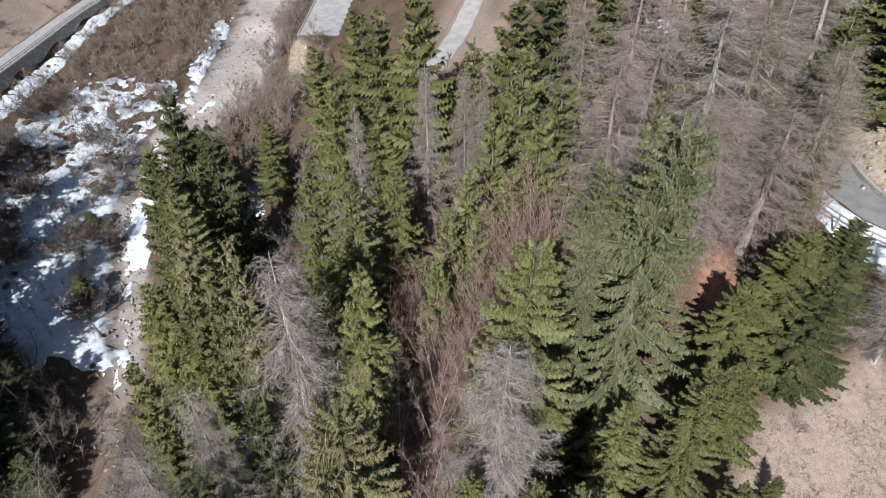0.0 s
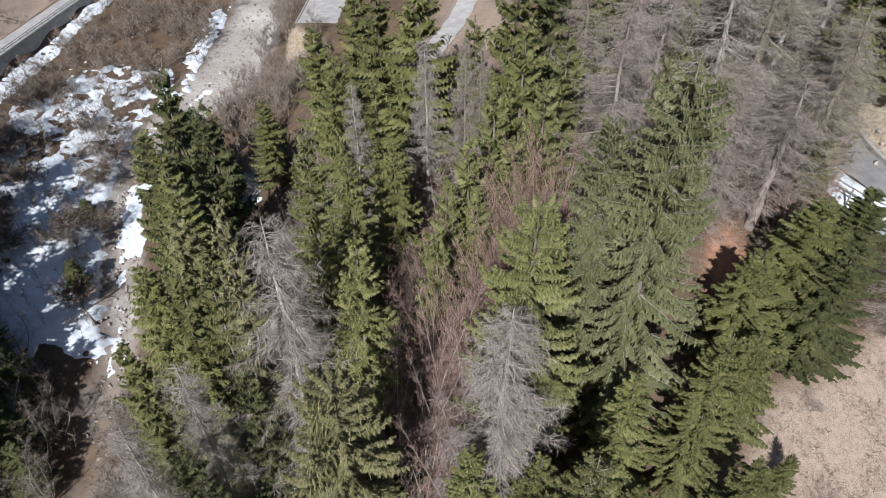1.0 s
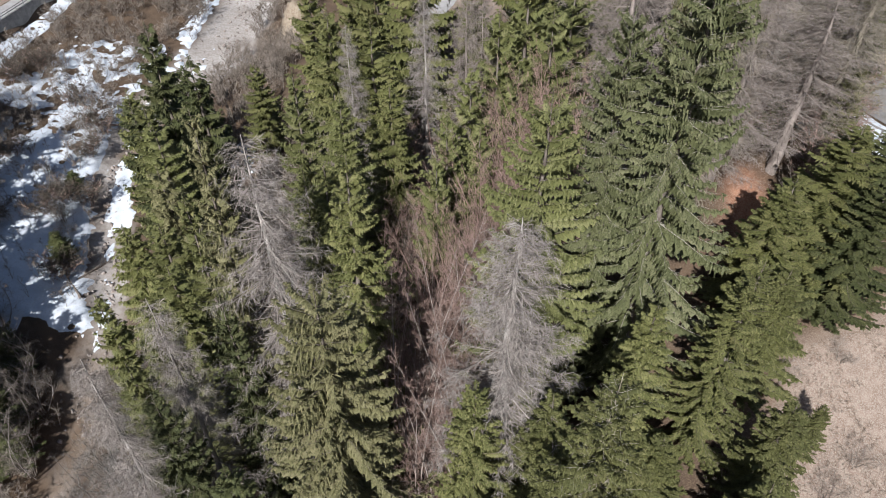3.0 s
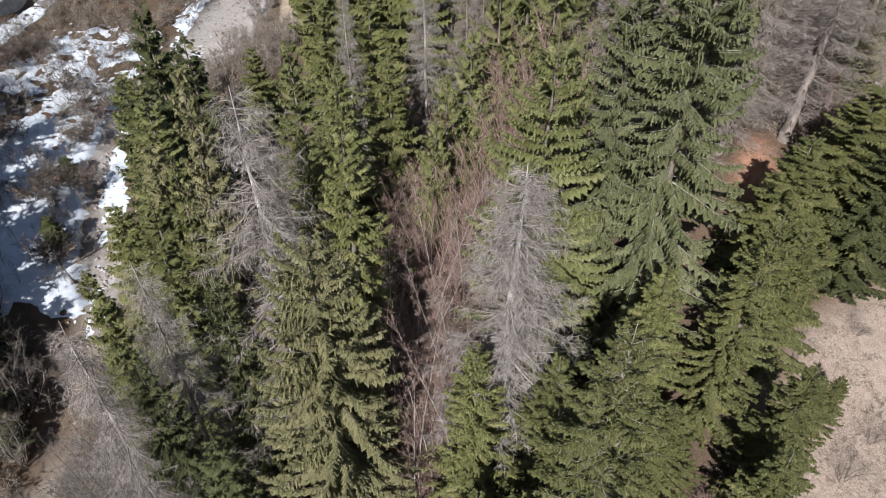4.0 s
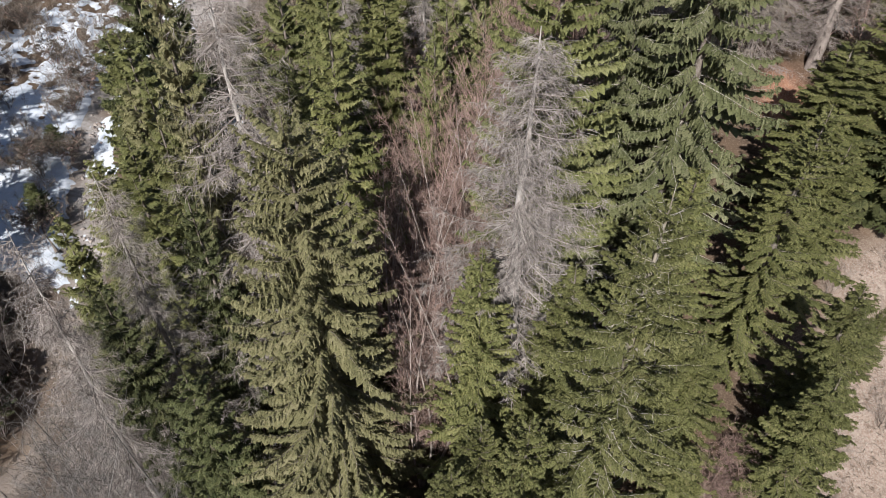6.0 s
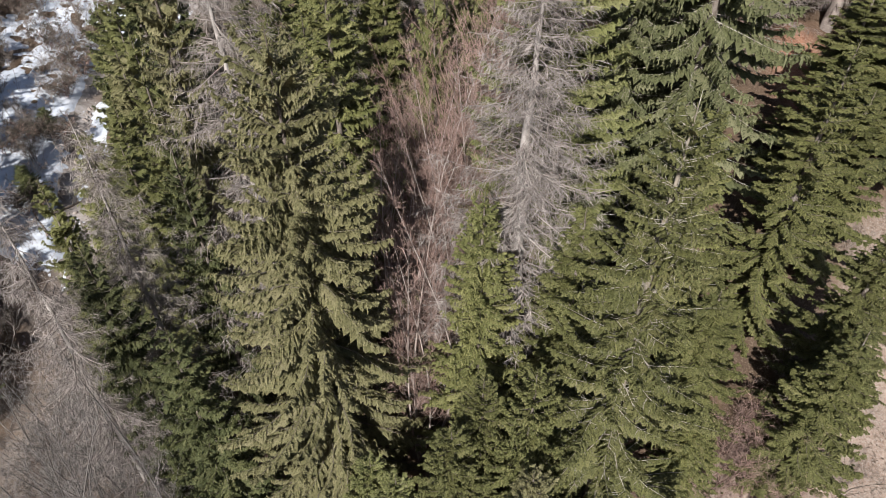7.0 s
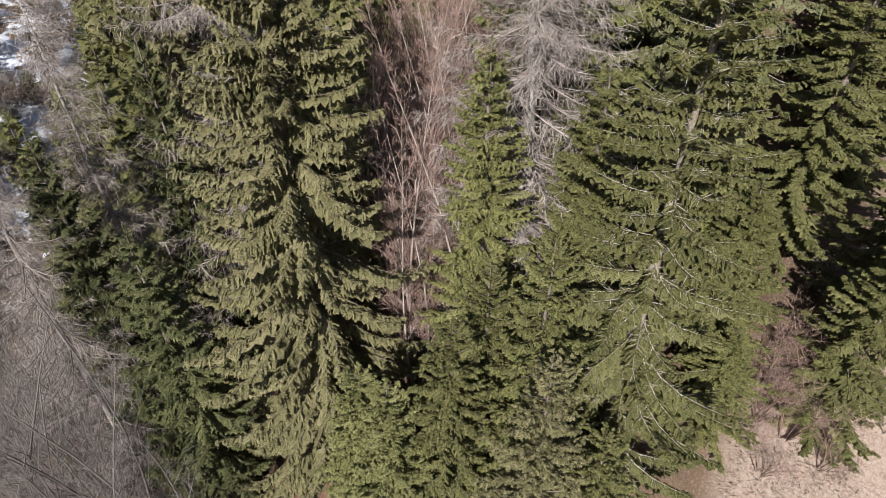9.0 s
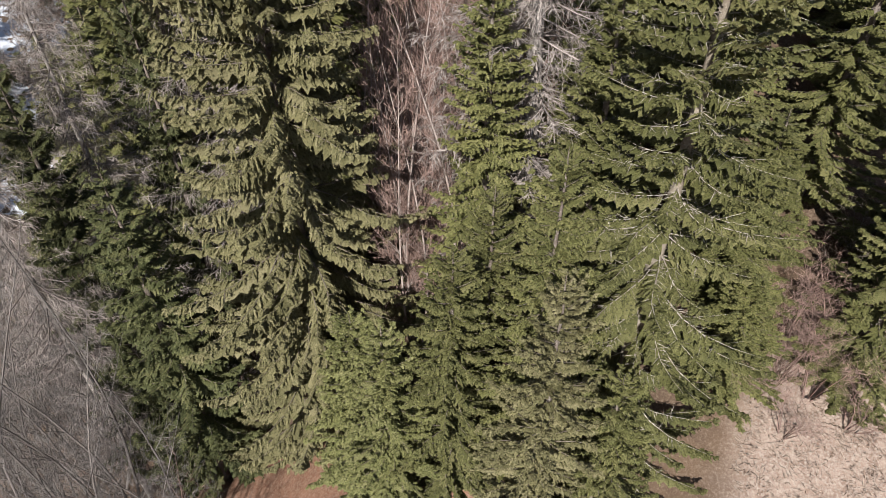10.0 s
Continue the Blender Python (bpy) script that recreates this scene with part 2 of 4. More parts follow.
# ---- trees ----
def spruce_kind(seed, height, radius, gap=0.45, power=0.7, dense=9.0, spray=0.36, wide=0.12, hang=0.5, sparse=0.0, lichen=0, teeth=5, clear=0.05, sag=0.42, tip=0.5, lift=0.9, patchy=0.25, mat=1.0, slim=1.0):
    """Meshes of a spruce: trunk, boughs of wood and a crown of ragged hanging needle sprays.
    dense: sprays to a metre of bough; spray, wide: their length and width; hang: how steeply they fall; tip: how far boughs turn up."""
    rng = np.random.default_rng(seed)
    wood, leaf, trunk = Soup(), Soup(), Soup()
    up, down = np.array([0, 0, 1.0]), np.array([0, 0, -1.0])
    h = np.linspace(0, 1, 16)
    sway = np.stack([np.cumsum(rng.normal(0, 0.02, 16)), np.cumsum(rng.normal(0, 0.02, 16)), h * height], 1)
    sway[0, 2] = -1.0
    base_r = 0.010 * height + 0.03
    trunk.tube(sway, base_r * (1 - h) ** 0.85 + 0.010, 8)
    lump = rng.uniform(0, 6.283, 6)
    z = clear * height
    while z < height * 0.975:
        u = (z - clear * height) / (height * (1 - clear))
        count = int(rng.integers(5, 8)) if u < 0.88 else 4
        turn = rng.uniform(0, 6.283)
        for c in range(count):
            if rng.random() < sparse * (1.1 - u):
                continue
            az = turn + c * 6.283 / count + rng.normal(0, 0.28)
            z0 = z + rng.uniform(-0.5, 0.5) * gap
            # the crown's outline swells and shrinks in patches
            swell = math.sin(2 * az + 1.1 * z0 + lump[0]) + math.sin(3 * az - 0.7 * z0 + lump[1]) + math.sin(az + 2.3 * z0 + lump[2])
            prof = (1 - u) ** power * (0.78 + 0.22 * min(1, u / 0.18))
            L = radius * prof * (1 + patchy * 0.33 * swell) * rng.uniform(0.72, 1.10) + 0.16
            out, side = np.array([math.cos(az), math.sin(az), 0]), np.array([-math.sin(az), math.cos(az), 0])
            rise = -0.04 + lift * u ** 2.2 + rng.normal(0, 0.07)
            drop = (sag * (1 - u) ** 0.7 + 0.04) * rng.uniform(0.7, 1.3)
            crook = rng.normal(0, 0.07)
            foot = np.array([np.interp(z0 / height, h, sway[:, 0]), np.interp(z0 / height, h, sway[:, 1]), z0])

            def on(s):
                s = np.asarray(s, float)[..., None]
                return foot + out * s * L + up * L * (rise * s - drop * s ** 1.2 + tip * drop * s ** 3.5) + side * L * (crook * s ** 2 + 0.03 * np.sin(7 * s + az))

            sb = np.linspace(0, 0.96, 6 if teeth > 3 else 4)
            wood.tube(on(sb), (0.0060 * L + 0.005) * (1.02 - sb) + 0.002, 3)
            # ragged sprays hang from both sides of the bough, thick towards its end
            n = max(6, int(L * dense))
            s1 = 1 - 0.86 * rng.random(n) ** 1.25
            s1[:2] = (1.0, 0.97)
            p = on(s1) + up * 0.03
            fwd = unit(on(s1 + 0.03) - on(s1 - 0.03))
            flank = np.where(np.arange(n) % 2 == 0, 1.0, -1.0) * rng.uniform(0.15, 1.0, n)
            flank[:2] *= 0.2
            length = spray * (0.55 + 0.65 * np.minimum(1, 2.2 * (1.06 - s1) * min(1.0, L / 1.8))) * rng.uniform(0.6, 1.35, n)
            fall = hang * rng.uniform(0.2, 1.25, n)
            d = unit(fwd * 0.62 + side * flank[:, None] + down * (0.55 * fall)[:, None] + rng.normal(0, 0.10, (n, 3)))
            lat = unit(np.cross(d, up) + rng.normal(0, 0.25, (n, 3)))
            q = np.linspace(0, 1, teeth + 1)
            spine = p[:, None] + d[:, None] * (q * (1 - 0.25 * q))[None, :, None] * length[:, None, None] + down * (q ** 2)[None, :, None] * (fall * length * 0.95)[:, None, None]
            step_to = np.diff(spine, axis=1)
            ahead = unit(step_to)
            taper = np.array([0.75] + [1.0 - 0.55 * k / teeth for k in range(1, teeth)])
            blade = 0.22 * wide + 0.004
            # twiglets in two rows, like the barbs of a feather, folded down a little
            for g in (1.0, -1.0):
                reach = wide * rng.uniform(0.6, 1.35, (n, teeth)) * taper
                root = spine[:, :-1] + step_to * rng.uniform(0.0, 1.0, (n, teeth, 1))
                b = unit(lat[:, None] * g + ahead * rng.uniform(0.35, 1.1, (n, teeth, 1)) + down * (0.10 + 0.55 * hang) * rng.uniform(0.3, 1.5, (n, teeth, 1)))
                across = unit(ahead - b * (ahead * b).sum(-1, keepdims=True) + rng.normal(0, 0.25, (n, teeth, 3)))
                mid = root + b * reach[..., None] * 0.45
                v = np.stack([root, mid + across * blade, root + b * reach[..., None], mid - across * blade], 2)
                leaf.add(v, np.arange(n * teeth * 4).reshape(-1, 4))
            # the twig in the middle
            j = np.array([0, (teeth + 1) // 2, teeth])
            c3, w3 = spine[:, j], np.array([0.6, 1.0, 0.25])[None, :, None] * blade * 1.1
            v = np.stack([c3 + lat[:, None] * w3, c3 - lat[:, None] * w3], 2)
            q6 = np.arange(n)[:, None] * 6
            leaf.add(v, np.concatenate([q6 + (0, 1, 3, 2), q6 + (2, 3, 5, 4)]))
            # the closed, ragged mat of inner needles under the sprays
            k7 = 17 if teeth > 3 else 13
            s7 = np.linspace(0.10, 0.97, k7)
            rag = np.where(np.arange(k7) % 2 == 0, 0.6, 1.15)[:, None] * rng.uniform(0.75, 1.25, (k7, 2))
            w7 = (mat * (0.42 * spray + 0.03 * L) * np.minimum(1, s7 / 0.25 + 0.35) * (1.08 - s7) ** 0.45)[:, None] * rag
            c7 = on(s7) + down * 0.09
            ahead7 = unit(on(s7 + 0.03) - on(s7 - 0.03))
            edge = [c7 + (side * g + ahead7 * 0.5) * w7[:, e:e + 1] + down * w7[:, e:e + 1] * (0.35 + 0.9 * hang) for e, g in ((0, 1.0), (1, -1.0))]
            a7 = np.arange(k7 - 1)[:, None] * 3
            leaf.add(np.stack([edge[0], c7, edge[1]], 1), np.concatenate([a7 + (0, 1, 4, 3), a7 + (1, 2, 5, 4)]))
            if lichen:
                # grey lichened twigs on the shaded inner half of the bough
                n5 = int(L * lichen)
                s5 = rng.uniform(0.05, 0.65, n5)
                wood.slivers(on(s5), unit(fwd[:1] * 0.3 + down * rng.uniform(0, 1, n5)[:, None] + side * rng.normal(0, 0.8, n5)[:, None] + rng.normal(0, 0.2, (n5, 3))), rng.uniform(0.15, 0.50, n5), 0.016 * np.ones(n5), rng, 0.25)
        z += gap * (0.60 + 0.55 * (1 - u)) * rng.uniform(0.8, 1.2)
    # the leading shoot, with short steep twigs
    wood.tube(np.array([(sway[-1, 0], sway[-1, 1], height * f) for f in (0.965, 0.985, 1.0, 1.012)]), (0.022, 0.018, 0.013, 0.006), 4)
    n = 40
    f = rng.uniform(0.955, 1.008, n)
    foot = np.stack([np.full(n, sway[-1, 0]), np.full(n, sway[-1, 1]), f * height], 1)
    leaf.slivers(foot, unit(rng.normal(0, 0.6, (n, 3)) + (0, 0, 0.8)), rng.uniform(0.10, 0.22, n) + (1.0 - f) * height * 0.2, 0.045 * np.ones(n), rng)
    return {"height": height, "radius": radius * slim, "meshes": [("trunk", trunk.mesh("trunk", BARK)), ("branchwork", wood.mesh("branchwork", LICHEN)), ("crown", leaf.mesh("crown", NEEDLE["green"]))]}


def larch_kind(seed, height, radius, clear=0.10, gap=0.34, fine=1.0, width=0.018):
    """A bare larch: trunk, long limbs that sag and turn up, and hanging twigs."""
    rng = np.random.default_rng(seed)
    trunk, limbs, twigs = Soup(), Soup(), Soup()
    h = np.linspace(0, 1, 16)
    sway = np.stack([np.cumsum(rng.normal(0, 0.05, 16)), np.cumsum(rng.normal(0, 0.05, 16)), h * height], 1)
    sway[0, 2] = -1.0
    trunk.tube(sway, (0.011 * height + 0.03) * (1 - h) ** 0.9 + 0.012, 8)
    z = clear * height
    down = np.array([0, 0, -1.0])
    while z < height * 0.985:
        u = (z - clear * height) / (height * (1 - clear))
        for c in range(rng.integers(3, 6)):
            az = rng.uniform(0, 6.283)
            prof = (1 - u) ** 0.62 * (0.55 + 0.45 * min(1, u / 0.3))
            L = radius * prof * rng.uniform(0.6, 1.15) + 0.25
            out, side = np.array([math.cos(az), math.sin(az), 0]), np.array([-math.sin(az), math.cos(az), 0])
            rise, sag = 0.34 * u - 0.04 + rng.normal(0, 0.08), rng.uniform(0.30, 0.62)
            foot = np.array([np.interp(z / height, h, sway[:, 0]), np.interp(z / height, h, sway[:, 1]), z])
            bend = rng.normal(0, 0.12)

            def on(s):
                s = np.asarray(s, float)[..., None]
                return foot + out * s * L + side * L * bend * s ** 2 + np.array([0, 0, 1.0]) * L * (rise * s - sag * s ** 1.3 + 0.75 * sag * s ** 3.0)

            s6 = np.linspace(0, 1, 7 if fine < 2 else 4)
            limbs.tube(on(s6), (0.0085 * L + 0.010) * (1.04 - s6), 3)
            n2 = max(5, int(L / (0.075 * fine)))
            s2 = rng.uniform(0.08, 1.0, n2)
            p2 = on(s2)
            fwd = unit(on(s2 + 0.04) - on(s2 - 0.04))
            sgn = np.where(rng.random(n2) < 0.5, 1.0, -1.0)
            l2 = (0.24 * L * (1.1 - s2) + 0.26) * rng.uniform(0.4, 1.2, n2)
            d2 = unit(fwd * 0.6 + side * (sgn * rng.uniform(0.2, 0.9, n2))[:, None] + down * rng.uniform(0.0, 1.0, n2)[:, None] + rng.normal(0, 0.18, (n2, 3)))
            twigs.slivers(p2, d2, l2, width * 1.15 * np.ones(n2), rng, 0.2)
            n3 = np.maximum(3, (l2 / (0.075 * fine)).astype(int))
            idx = np.repeat(np.arange(n2), n3)
            q = rng.random(len(idx))
            p3 = p2[idx] + d2[idx] * (q * l2[idx])[:, None]
            d3 = unit(d2[idx] * 0.6 + down * rng.uniform(-0.1, 0.9, len(idx))[:, None] + rng.normal(0, 0.5, (len(idx), 3)))
            twigs.slivers(p3, d3, rng.uniform(0.15, 0.45, len(idx)) * fine ** 0.5, width * 0.7 * np.ones(len(idx)), rng, 0.25)
        z += gap * (0.5 + 0.8 * (1 - u)) * rng.uniform(0.7, 1.3)
    return {"height": height, "radius": radius, "meshes": [("trunk", trunk.mesh("trunk", LARCH)), ("branchwork", limbs.mesh("branchwork", LARCH)), ("crown", twigs.mesh("crown", LARCH))]}


def leafless_kind(seed, height, radius, stems=5, fine=1.0, width=0.016, spread=0.5, branches=22, lite=False, wild=0.0):
    """A bare broad-leaved tree or thicket: rising stems, branches and brush-like twigs."""
    rng = np.random.default_rng(seed)
    wood, twigs = Soup(), Soup()
    up = np.array([0, 0, 1.0])
    for k in range(stems):
        az, reach = rng.uniform(0, 6.283), radius * spread * rng.uniform(0.2, 1.0) * (stems > 1)
        top = height * rng.uniform(0.72, 1.0)
        out = np.array([math.cos(az), math.sin(az), 0])
        foot = out * 0.12 * radius * rng.random()
        wob = rng.normal(0, (0.05 + 0.05 * wild) * top, (2,))

        def stem(s):
            s = np.asarray(s, float)[..., None]
            return foot + out * reach * s ** 1.3 + up * (top * s - 0.4 * (s < 0.01)) + np.array([wob[0], wob[1], 0]) * np.sin(s * 4)

        s8 = np.linspace(0, 1, 5 if lite else 9)
        wood.tube(stem(s8), (0.0058 * top + 0.012) * (1.03 - s8), 3 if lite else 5)
        nb = max(6, int(branches * rng.uniform(0.8, 1.2)))
        for b in range(nb):
            s = rng.uniform(0.22, 0.98)
            p = stem(s)
            a2 = rng.uniform(0, 6.283)
            o2 = np.array([math.cos(a2), math.sin(a2), 0])
            L = (radius * 0.75 * (1.12 - s) + 0.3) * rng.uniform(0.5, 1.1)
            lift = rng.uniform(0.7, 1.5)
            o3 = np.array([-o2[1], o2[0], 0]) * rng.normal(0, 0.25)

            def on(q):
                q = np.asarray(q, float)[..., None]
                return p + (o2 * q + o3 * q ** 2 + up * (lift * q ** 1.25) + up * 0.05 * np.sin(q * 8 + a2)) * L * 0.72

            q4 = np.linspace(0, 1, 4)
            if lite:
                wood.slivers(p[None], unit((o2 + up * lift)[None]), np.array([L * 0.95]), np.array([width * 1.6]), rng, 0.2)
            else:
                wood.tube(on(q4), (0.006 * L + 0.006) * (1.05 - q4), 3)
            n2 = max(5, int(L / (0.085 * fine)))
            q2 = rng.uniform(0.1, 1.0, n2)
            p2 = on(q2)
            d2 = unit(o2 * (0.5 + 0.3 * wild) + up * (0.75 - 0.5 * wild) + rng.normal(0, 0.45 + 0.2 * wild, (n2, 3)))
            l2 = rng.uniform(0.35, 0.9, n2) * (0.35 * L + 0.25)
            twigs.slivers(p2, d2, l2, width * np.ones(n2), rng, 0.2)
            n3 = np.maximum(2, (l2 / (0.11 * fine)).astype(int))
            idx = np.repeat(np.arange(n2), n3)
            p3 = p2[idx] + d2[idx] * (rng.uniform(0.15, 1, len(idx)) * l2[idx])[:, None]
            d3 = unit(d2[idx] * 0.8 + up * (0.2 - 0.2 * wild) + rng.normal(0, 0.42 + 0.2 * wild, (len(idx), 3)))
            twigs.slivers(p3, d3, rng.uniform(0.14, 0.38, len(idx)), width * 0.75 * np.ones(len(idx)), rng, 0.25)
    return {"height": height, "radius": radius, "meshes": [("branchwork", wood.mesh("branchwork", BIRCH)), ("crown", twigs.mesh("crown", TWIG_RED))]}


def plant(kind, name, x, y, top, radius, materials, label, category, group, turn=None, lean=(0, 0), sink=0.3, foot=None):
    """A tree of that kind on the ground at (x, y), its tip at the height top above datum."""
    z = (gz(x, y) if foot is None else foot) - sink
    tall = max(top - z, 0.8)
    root = new(name)
    root.empty_display_size = 0.5
    a = (x * 12.9898 + y * 78.233) % 6.283 if turn is None else turn
    sx = radius / kind["radius"]
    tilt = pose(0, 0, 0, lean[0], lean[1], 0)
    root.matrix_basis = Matrix.Translation((x, y, z)) @ tilt @ Matrix.Rotation(a, 4, "Z") @ Matrix.Diagonal((sx, sx, tall / kind["height"], 1))
    for (pname, me), mat in zip(kind["meshes"], materials):
        ob = new(pname, me)
        ob.parent = root
        ob.material_slots[0].link = "OBJECT"
        ob.material_slots[0].material = mat
        if pname != "trunk":
            tagged(ob, kind="stuff")
    tagged(root, label, category, group)
    return root

# ---- the ground ----
def meadow(x, y):
    """How far inside the steep dry meadow a place lies, in metres."""
    return np.minimum(x - knots(y, (8, 12, 15, 18, 21, 26), (9.0, 10.2, 11.2, 16.0, 19.0, 21.0)), knots(x, (20, 22, 27, 30, 40), (25.6, 26.0, 27.4, 29.8, 34.5)) - y)


def ground_sheet():
    def axis(lo, hi, pitch, far):
        inner = np.arange(lo, hi + 0.01, pitch)
        grow = pitch * 1.35 ** np.arange(1, 40)
        steps = np.cumsum(grow)
        steps = steps[steps < far]
        return np.concatenate((lo - steps[::-1], inner, hi + steps))

    xs, ys = axis(-96, 56, 1.0, 2600), axis(-4, 168, 1.0, 2600)
    X, Y = np.meshgrid(xs, ys, indexing="ij")
    Z = ground_z(X, Y)
    far = step(60, 400, np.hypot(X, Y - 60) - 130)
    Z = Z * (1 - far) + (40 + 0.12 * np.hypot(X, Y)) * far
    n, m = X.shape
    i, j = np.meshgrid(np.arange(n - 1), np.arange(m - 1), indexing="ij")
    f = np.stack([i * m + j, (i + 1) * m + j, (i + 1) * m + j + 1, i * m + j + 1], -1).reshape(-1, 4)
    ob = link_mesh("ground", np.stack([X, Y, Z], -1).reshape(-1, 3), f, ground_material(), smooth=True)
    # where gravel, dry grass and bare sandy rock lie
    d = X - stream_x(Y)
    wide = knots(Y, (40, 75, 100, 112, 150), (2.6, 3.0, 4.5, 6.5, 6.0))
    wob = 2.4 * (fbm(X, Y, 6, 21) - 0.5)
    gravel = 1 - step(wide * 0.75, wide * 1.25, np.abs(d - np.where(Y > 100, 2.5, 0) + wob))
    gravel = gravel * (0.35 + 0.65 * step(44, 58, Y))
    gravel = gravel * np.where(Y < 100, np.clip(0.25 + 1.4 * (fbm(X, Y, 3.0, 23) - 0.35), 0, 1), np.clip(0.55 + 1.2 * (fbm(X, Y, 7.0, 27) - 0.3), 0, 1))
    straw = step(-0.8, 1.2, meadow(X, Y) + wob * 0.7)
    r, _ = to_line(X, Y, VALLEY_ROAD)
    straw = np.maximum(straw, step(2.0, 5.0, -r) * (X < -60))
    r, _ = to_line(X, Y, TRACK)
    straw = np.maximum(straw, 0.9 * (1 - step(5, 12, np.abs(r))))
    r, _ = to_line(X, Y, HILL_ROAD)
    sand = np.where((r < 0) & (X > 33) & (Y > 28) & (Y < 66), step(2.0, 3.2, -r), 0)
    sand = np.maximum(sand, 0.6 * (1 - step(2.2, 4.0, np.hypot(X + 29, (Y - 116) / 2) + wob)))
    red = 1 - step(0.9, 2.3, np.hypot((X - 20.6), (Y - 34.0) / 2.6) + wob * 0.6)
    red = np.maximum(red, 0.55 * (1 - step(5.0, 8.0, np.hypot((X + 7.0) * 0.8, (Y - 12.0) * 1.2) + wob)))
    col = ob.data.color_attributes.new("cover", "FLOAT_COLOR", "POINT")
    col.data.foreach_set("color", np.stack([gravel, straw, sand, red], -1).astype(np.float32).ravel())
    return tagged(ob, "steep forest floor of brown litter, dry grass and gravel", "ground", kind="structure")


def ground_material():
    m, t, out = tree_of("forest_floor")
    at = t.nodes.new("ShaderNodeAttribute")
    at.attribute_name = "cover"
    sep = t.nodes.new("ShaderNodeSeparateColor")
    t.links.new(at.outputs["Color"], sep.inputs[0])
    big, small, fine = noise_tex(t, 0.35), noise_tex(t, 2.2, 6, 0.65), noise_tex(t, 11, 6, 0.7)
    litter = mix(t, ramp(t, big, 0.35, 0.65), (0.070, 0.048, 0.034), (0.115, 0.078, 0.052))
    litter = mix(t, ramp(t, fine, 0.45, 0.7), litter, (0.17, 0.13, 0.095))
    straw = mix(t, ramp(t, small, 0.35, 0.62), (0.185, 0.128, 0.100), (0.27, 0.205, 0.166))
    straw = mix(t, ramp(t, fine, 0.40, 0.68), straw, (0.33, 0.285, 0.242))
    gravel = mix(t, ramp(t, small, 0.38, 0.62), (0.32, 0.285, 0.262), (0.44, 0.42, 0.405))
    gravel = mix(t, ramp(t, fine, 0.45, 0.7), gravel, (0.50, 0.48, 0.46))
    sand = mix(t, ramp(t, small, 0.36, 0.6), (0.24, 0.175, 0.12), (0.44, 0.375, 0.29))
    sand = mix(t, ramp(t, fine, 0.45, 0.75), sand, (0.54, 0.49, 0.41))
    red = mix(t, ramp(t, small, 0.35, 0.65), (0.21, 0.095, 0.058), (0.36, 0.18, 0.115))
    red = mix(t, ramp(t, fine, 0.42, 0.66), red, (0.42, 0.28, 0.205))
    c = mix(t, sep.outputs[0], litter, gravel)
    c = mix(t, sep.outputs[1], c, straw)
    c = mix(t, sep.outputs[2], c, sand)
    c = mix(t, at.outputs["Alpha"], c, red)
    p = node(t, "ShaderNodeBsdfPrincipled", Roughness=0.95)
    p.inputs["Specular IOR Level"].default_value = 0.15
    b = node(t, "ShaderNodeBump", Strength=0.5, Distance=0.10)
    t.links.new(fine, b.inputs["Height"])
    t.links.new(c, p.inputs["Base Color"])
    t.links.new(b.outputs[0], p.inputs["Normal"])
    t.links.new(p.outputs[0], out.inputs[0])
    return m


ground_sheet()


def snow_sheet(name, x0, x1, y0, y1, pitch, depth, label):
    """Old snow that lies where depth(x, y) is above nought and runs out in a ragged rim."""
    X, Y = np.meshgrid(np.arange(x0, x1, pitch), np.arange(y0, y1, pitch), indexing="ij")
    deep = depth(X, Y)
    Z = ground_z(X, Y) + np.clip(deep, -0.25, 0.22)
    n, m = X.shape
    i, j = np.meshgrid(np.arange(n - 1), np.arange(m - 1), indexing="ij")
    f = np.stack([i * m + j, (i + 1) * m + j, (i + 1) * m + j + 1, i * m + j + 1], -1).reshape(-1, 4)
    keep = (deep.ravel()[f] > -0.2).any(1)
    f = f[keep]
    used = np.unique(f)
    back_to = np.zeros(n * m, np.int32)
    back_to[used] = np.arange(len(used))
    ob = link_mesh(name, np.stack([X, Y, Z], -1).reshape(-1, 3)[used], back_to[f], SNOW, smooth=True)
    return tagged(ob, label, "snow", kind="stuff")


def valley_snow(X, Y):
    d = X - stream_x(Y)
    zone = step(-30, -20, d) * (1 - step(-1.0, 2.0, d)) * step(49, 54, Y) * (1 - step(112, 122, Y))
    core = step(-22, -14, d) * (1 - step(-2, 1, d)) * step(50, 55, Y) * (1 - step(84, 98, Y))
    rim = (1 - step(1.0, 2.2, np.abs(d - 1.2))) * step(68, 72, Y) * (1 - step(84, 88, Y))
    gap = (1 - step(0.6, 1.6, np.abs(d + 2.0 + 1.5 * (fbm(X, Y, 9, 5) - 0.5)))) * (Y > 56)
    r, _ = to_line(X, Y, VALLEY_ROAD)
    foot = (1 - step(0.8, 2.6, np.abs(r - 4.6))) * step(90, 100, Y) * (0.5 + 0.8 * fbm(X, Y, 5, 29))
    bank = (1 - step(1.0, 3.0, np.abs(d + 5.5))) * step(112, 120, Y) * (1 - step(138, 146, Y))
    n = fbm(X, Y, 8.0, 31, 3) * 0.26 + fbm(X, Y, 2.4, 47, 3) * 0.36 + fbm(X, Y, 0.9, 53, 2) * 0.38
    glade = 1 - step(1.5, 4.0, np.hypot(X + 29.5, (Y - 78) * 0.5))
    w = np.maximum.reduce([glade * 0.8, zone * 0.56, core * 0.78, rim * 0.95, foot * 0.8, bank * 0.62])
    return (w + (n - 0.5) * 1.7 - 0.47 - gap * 0.5) * 0.7


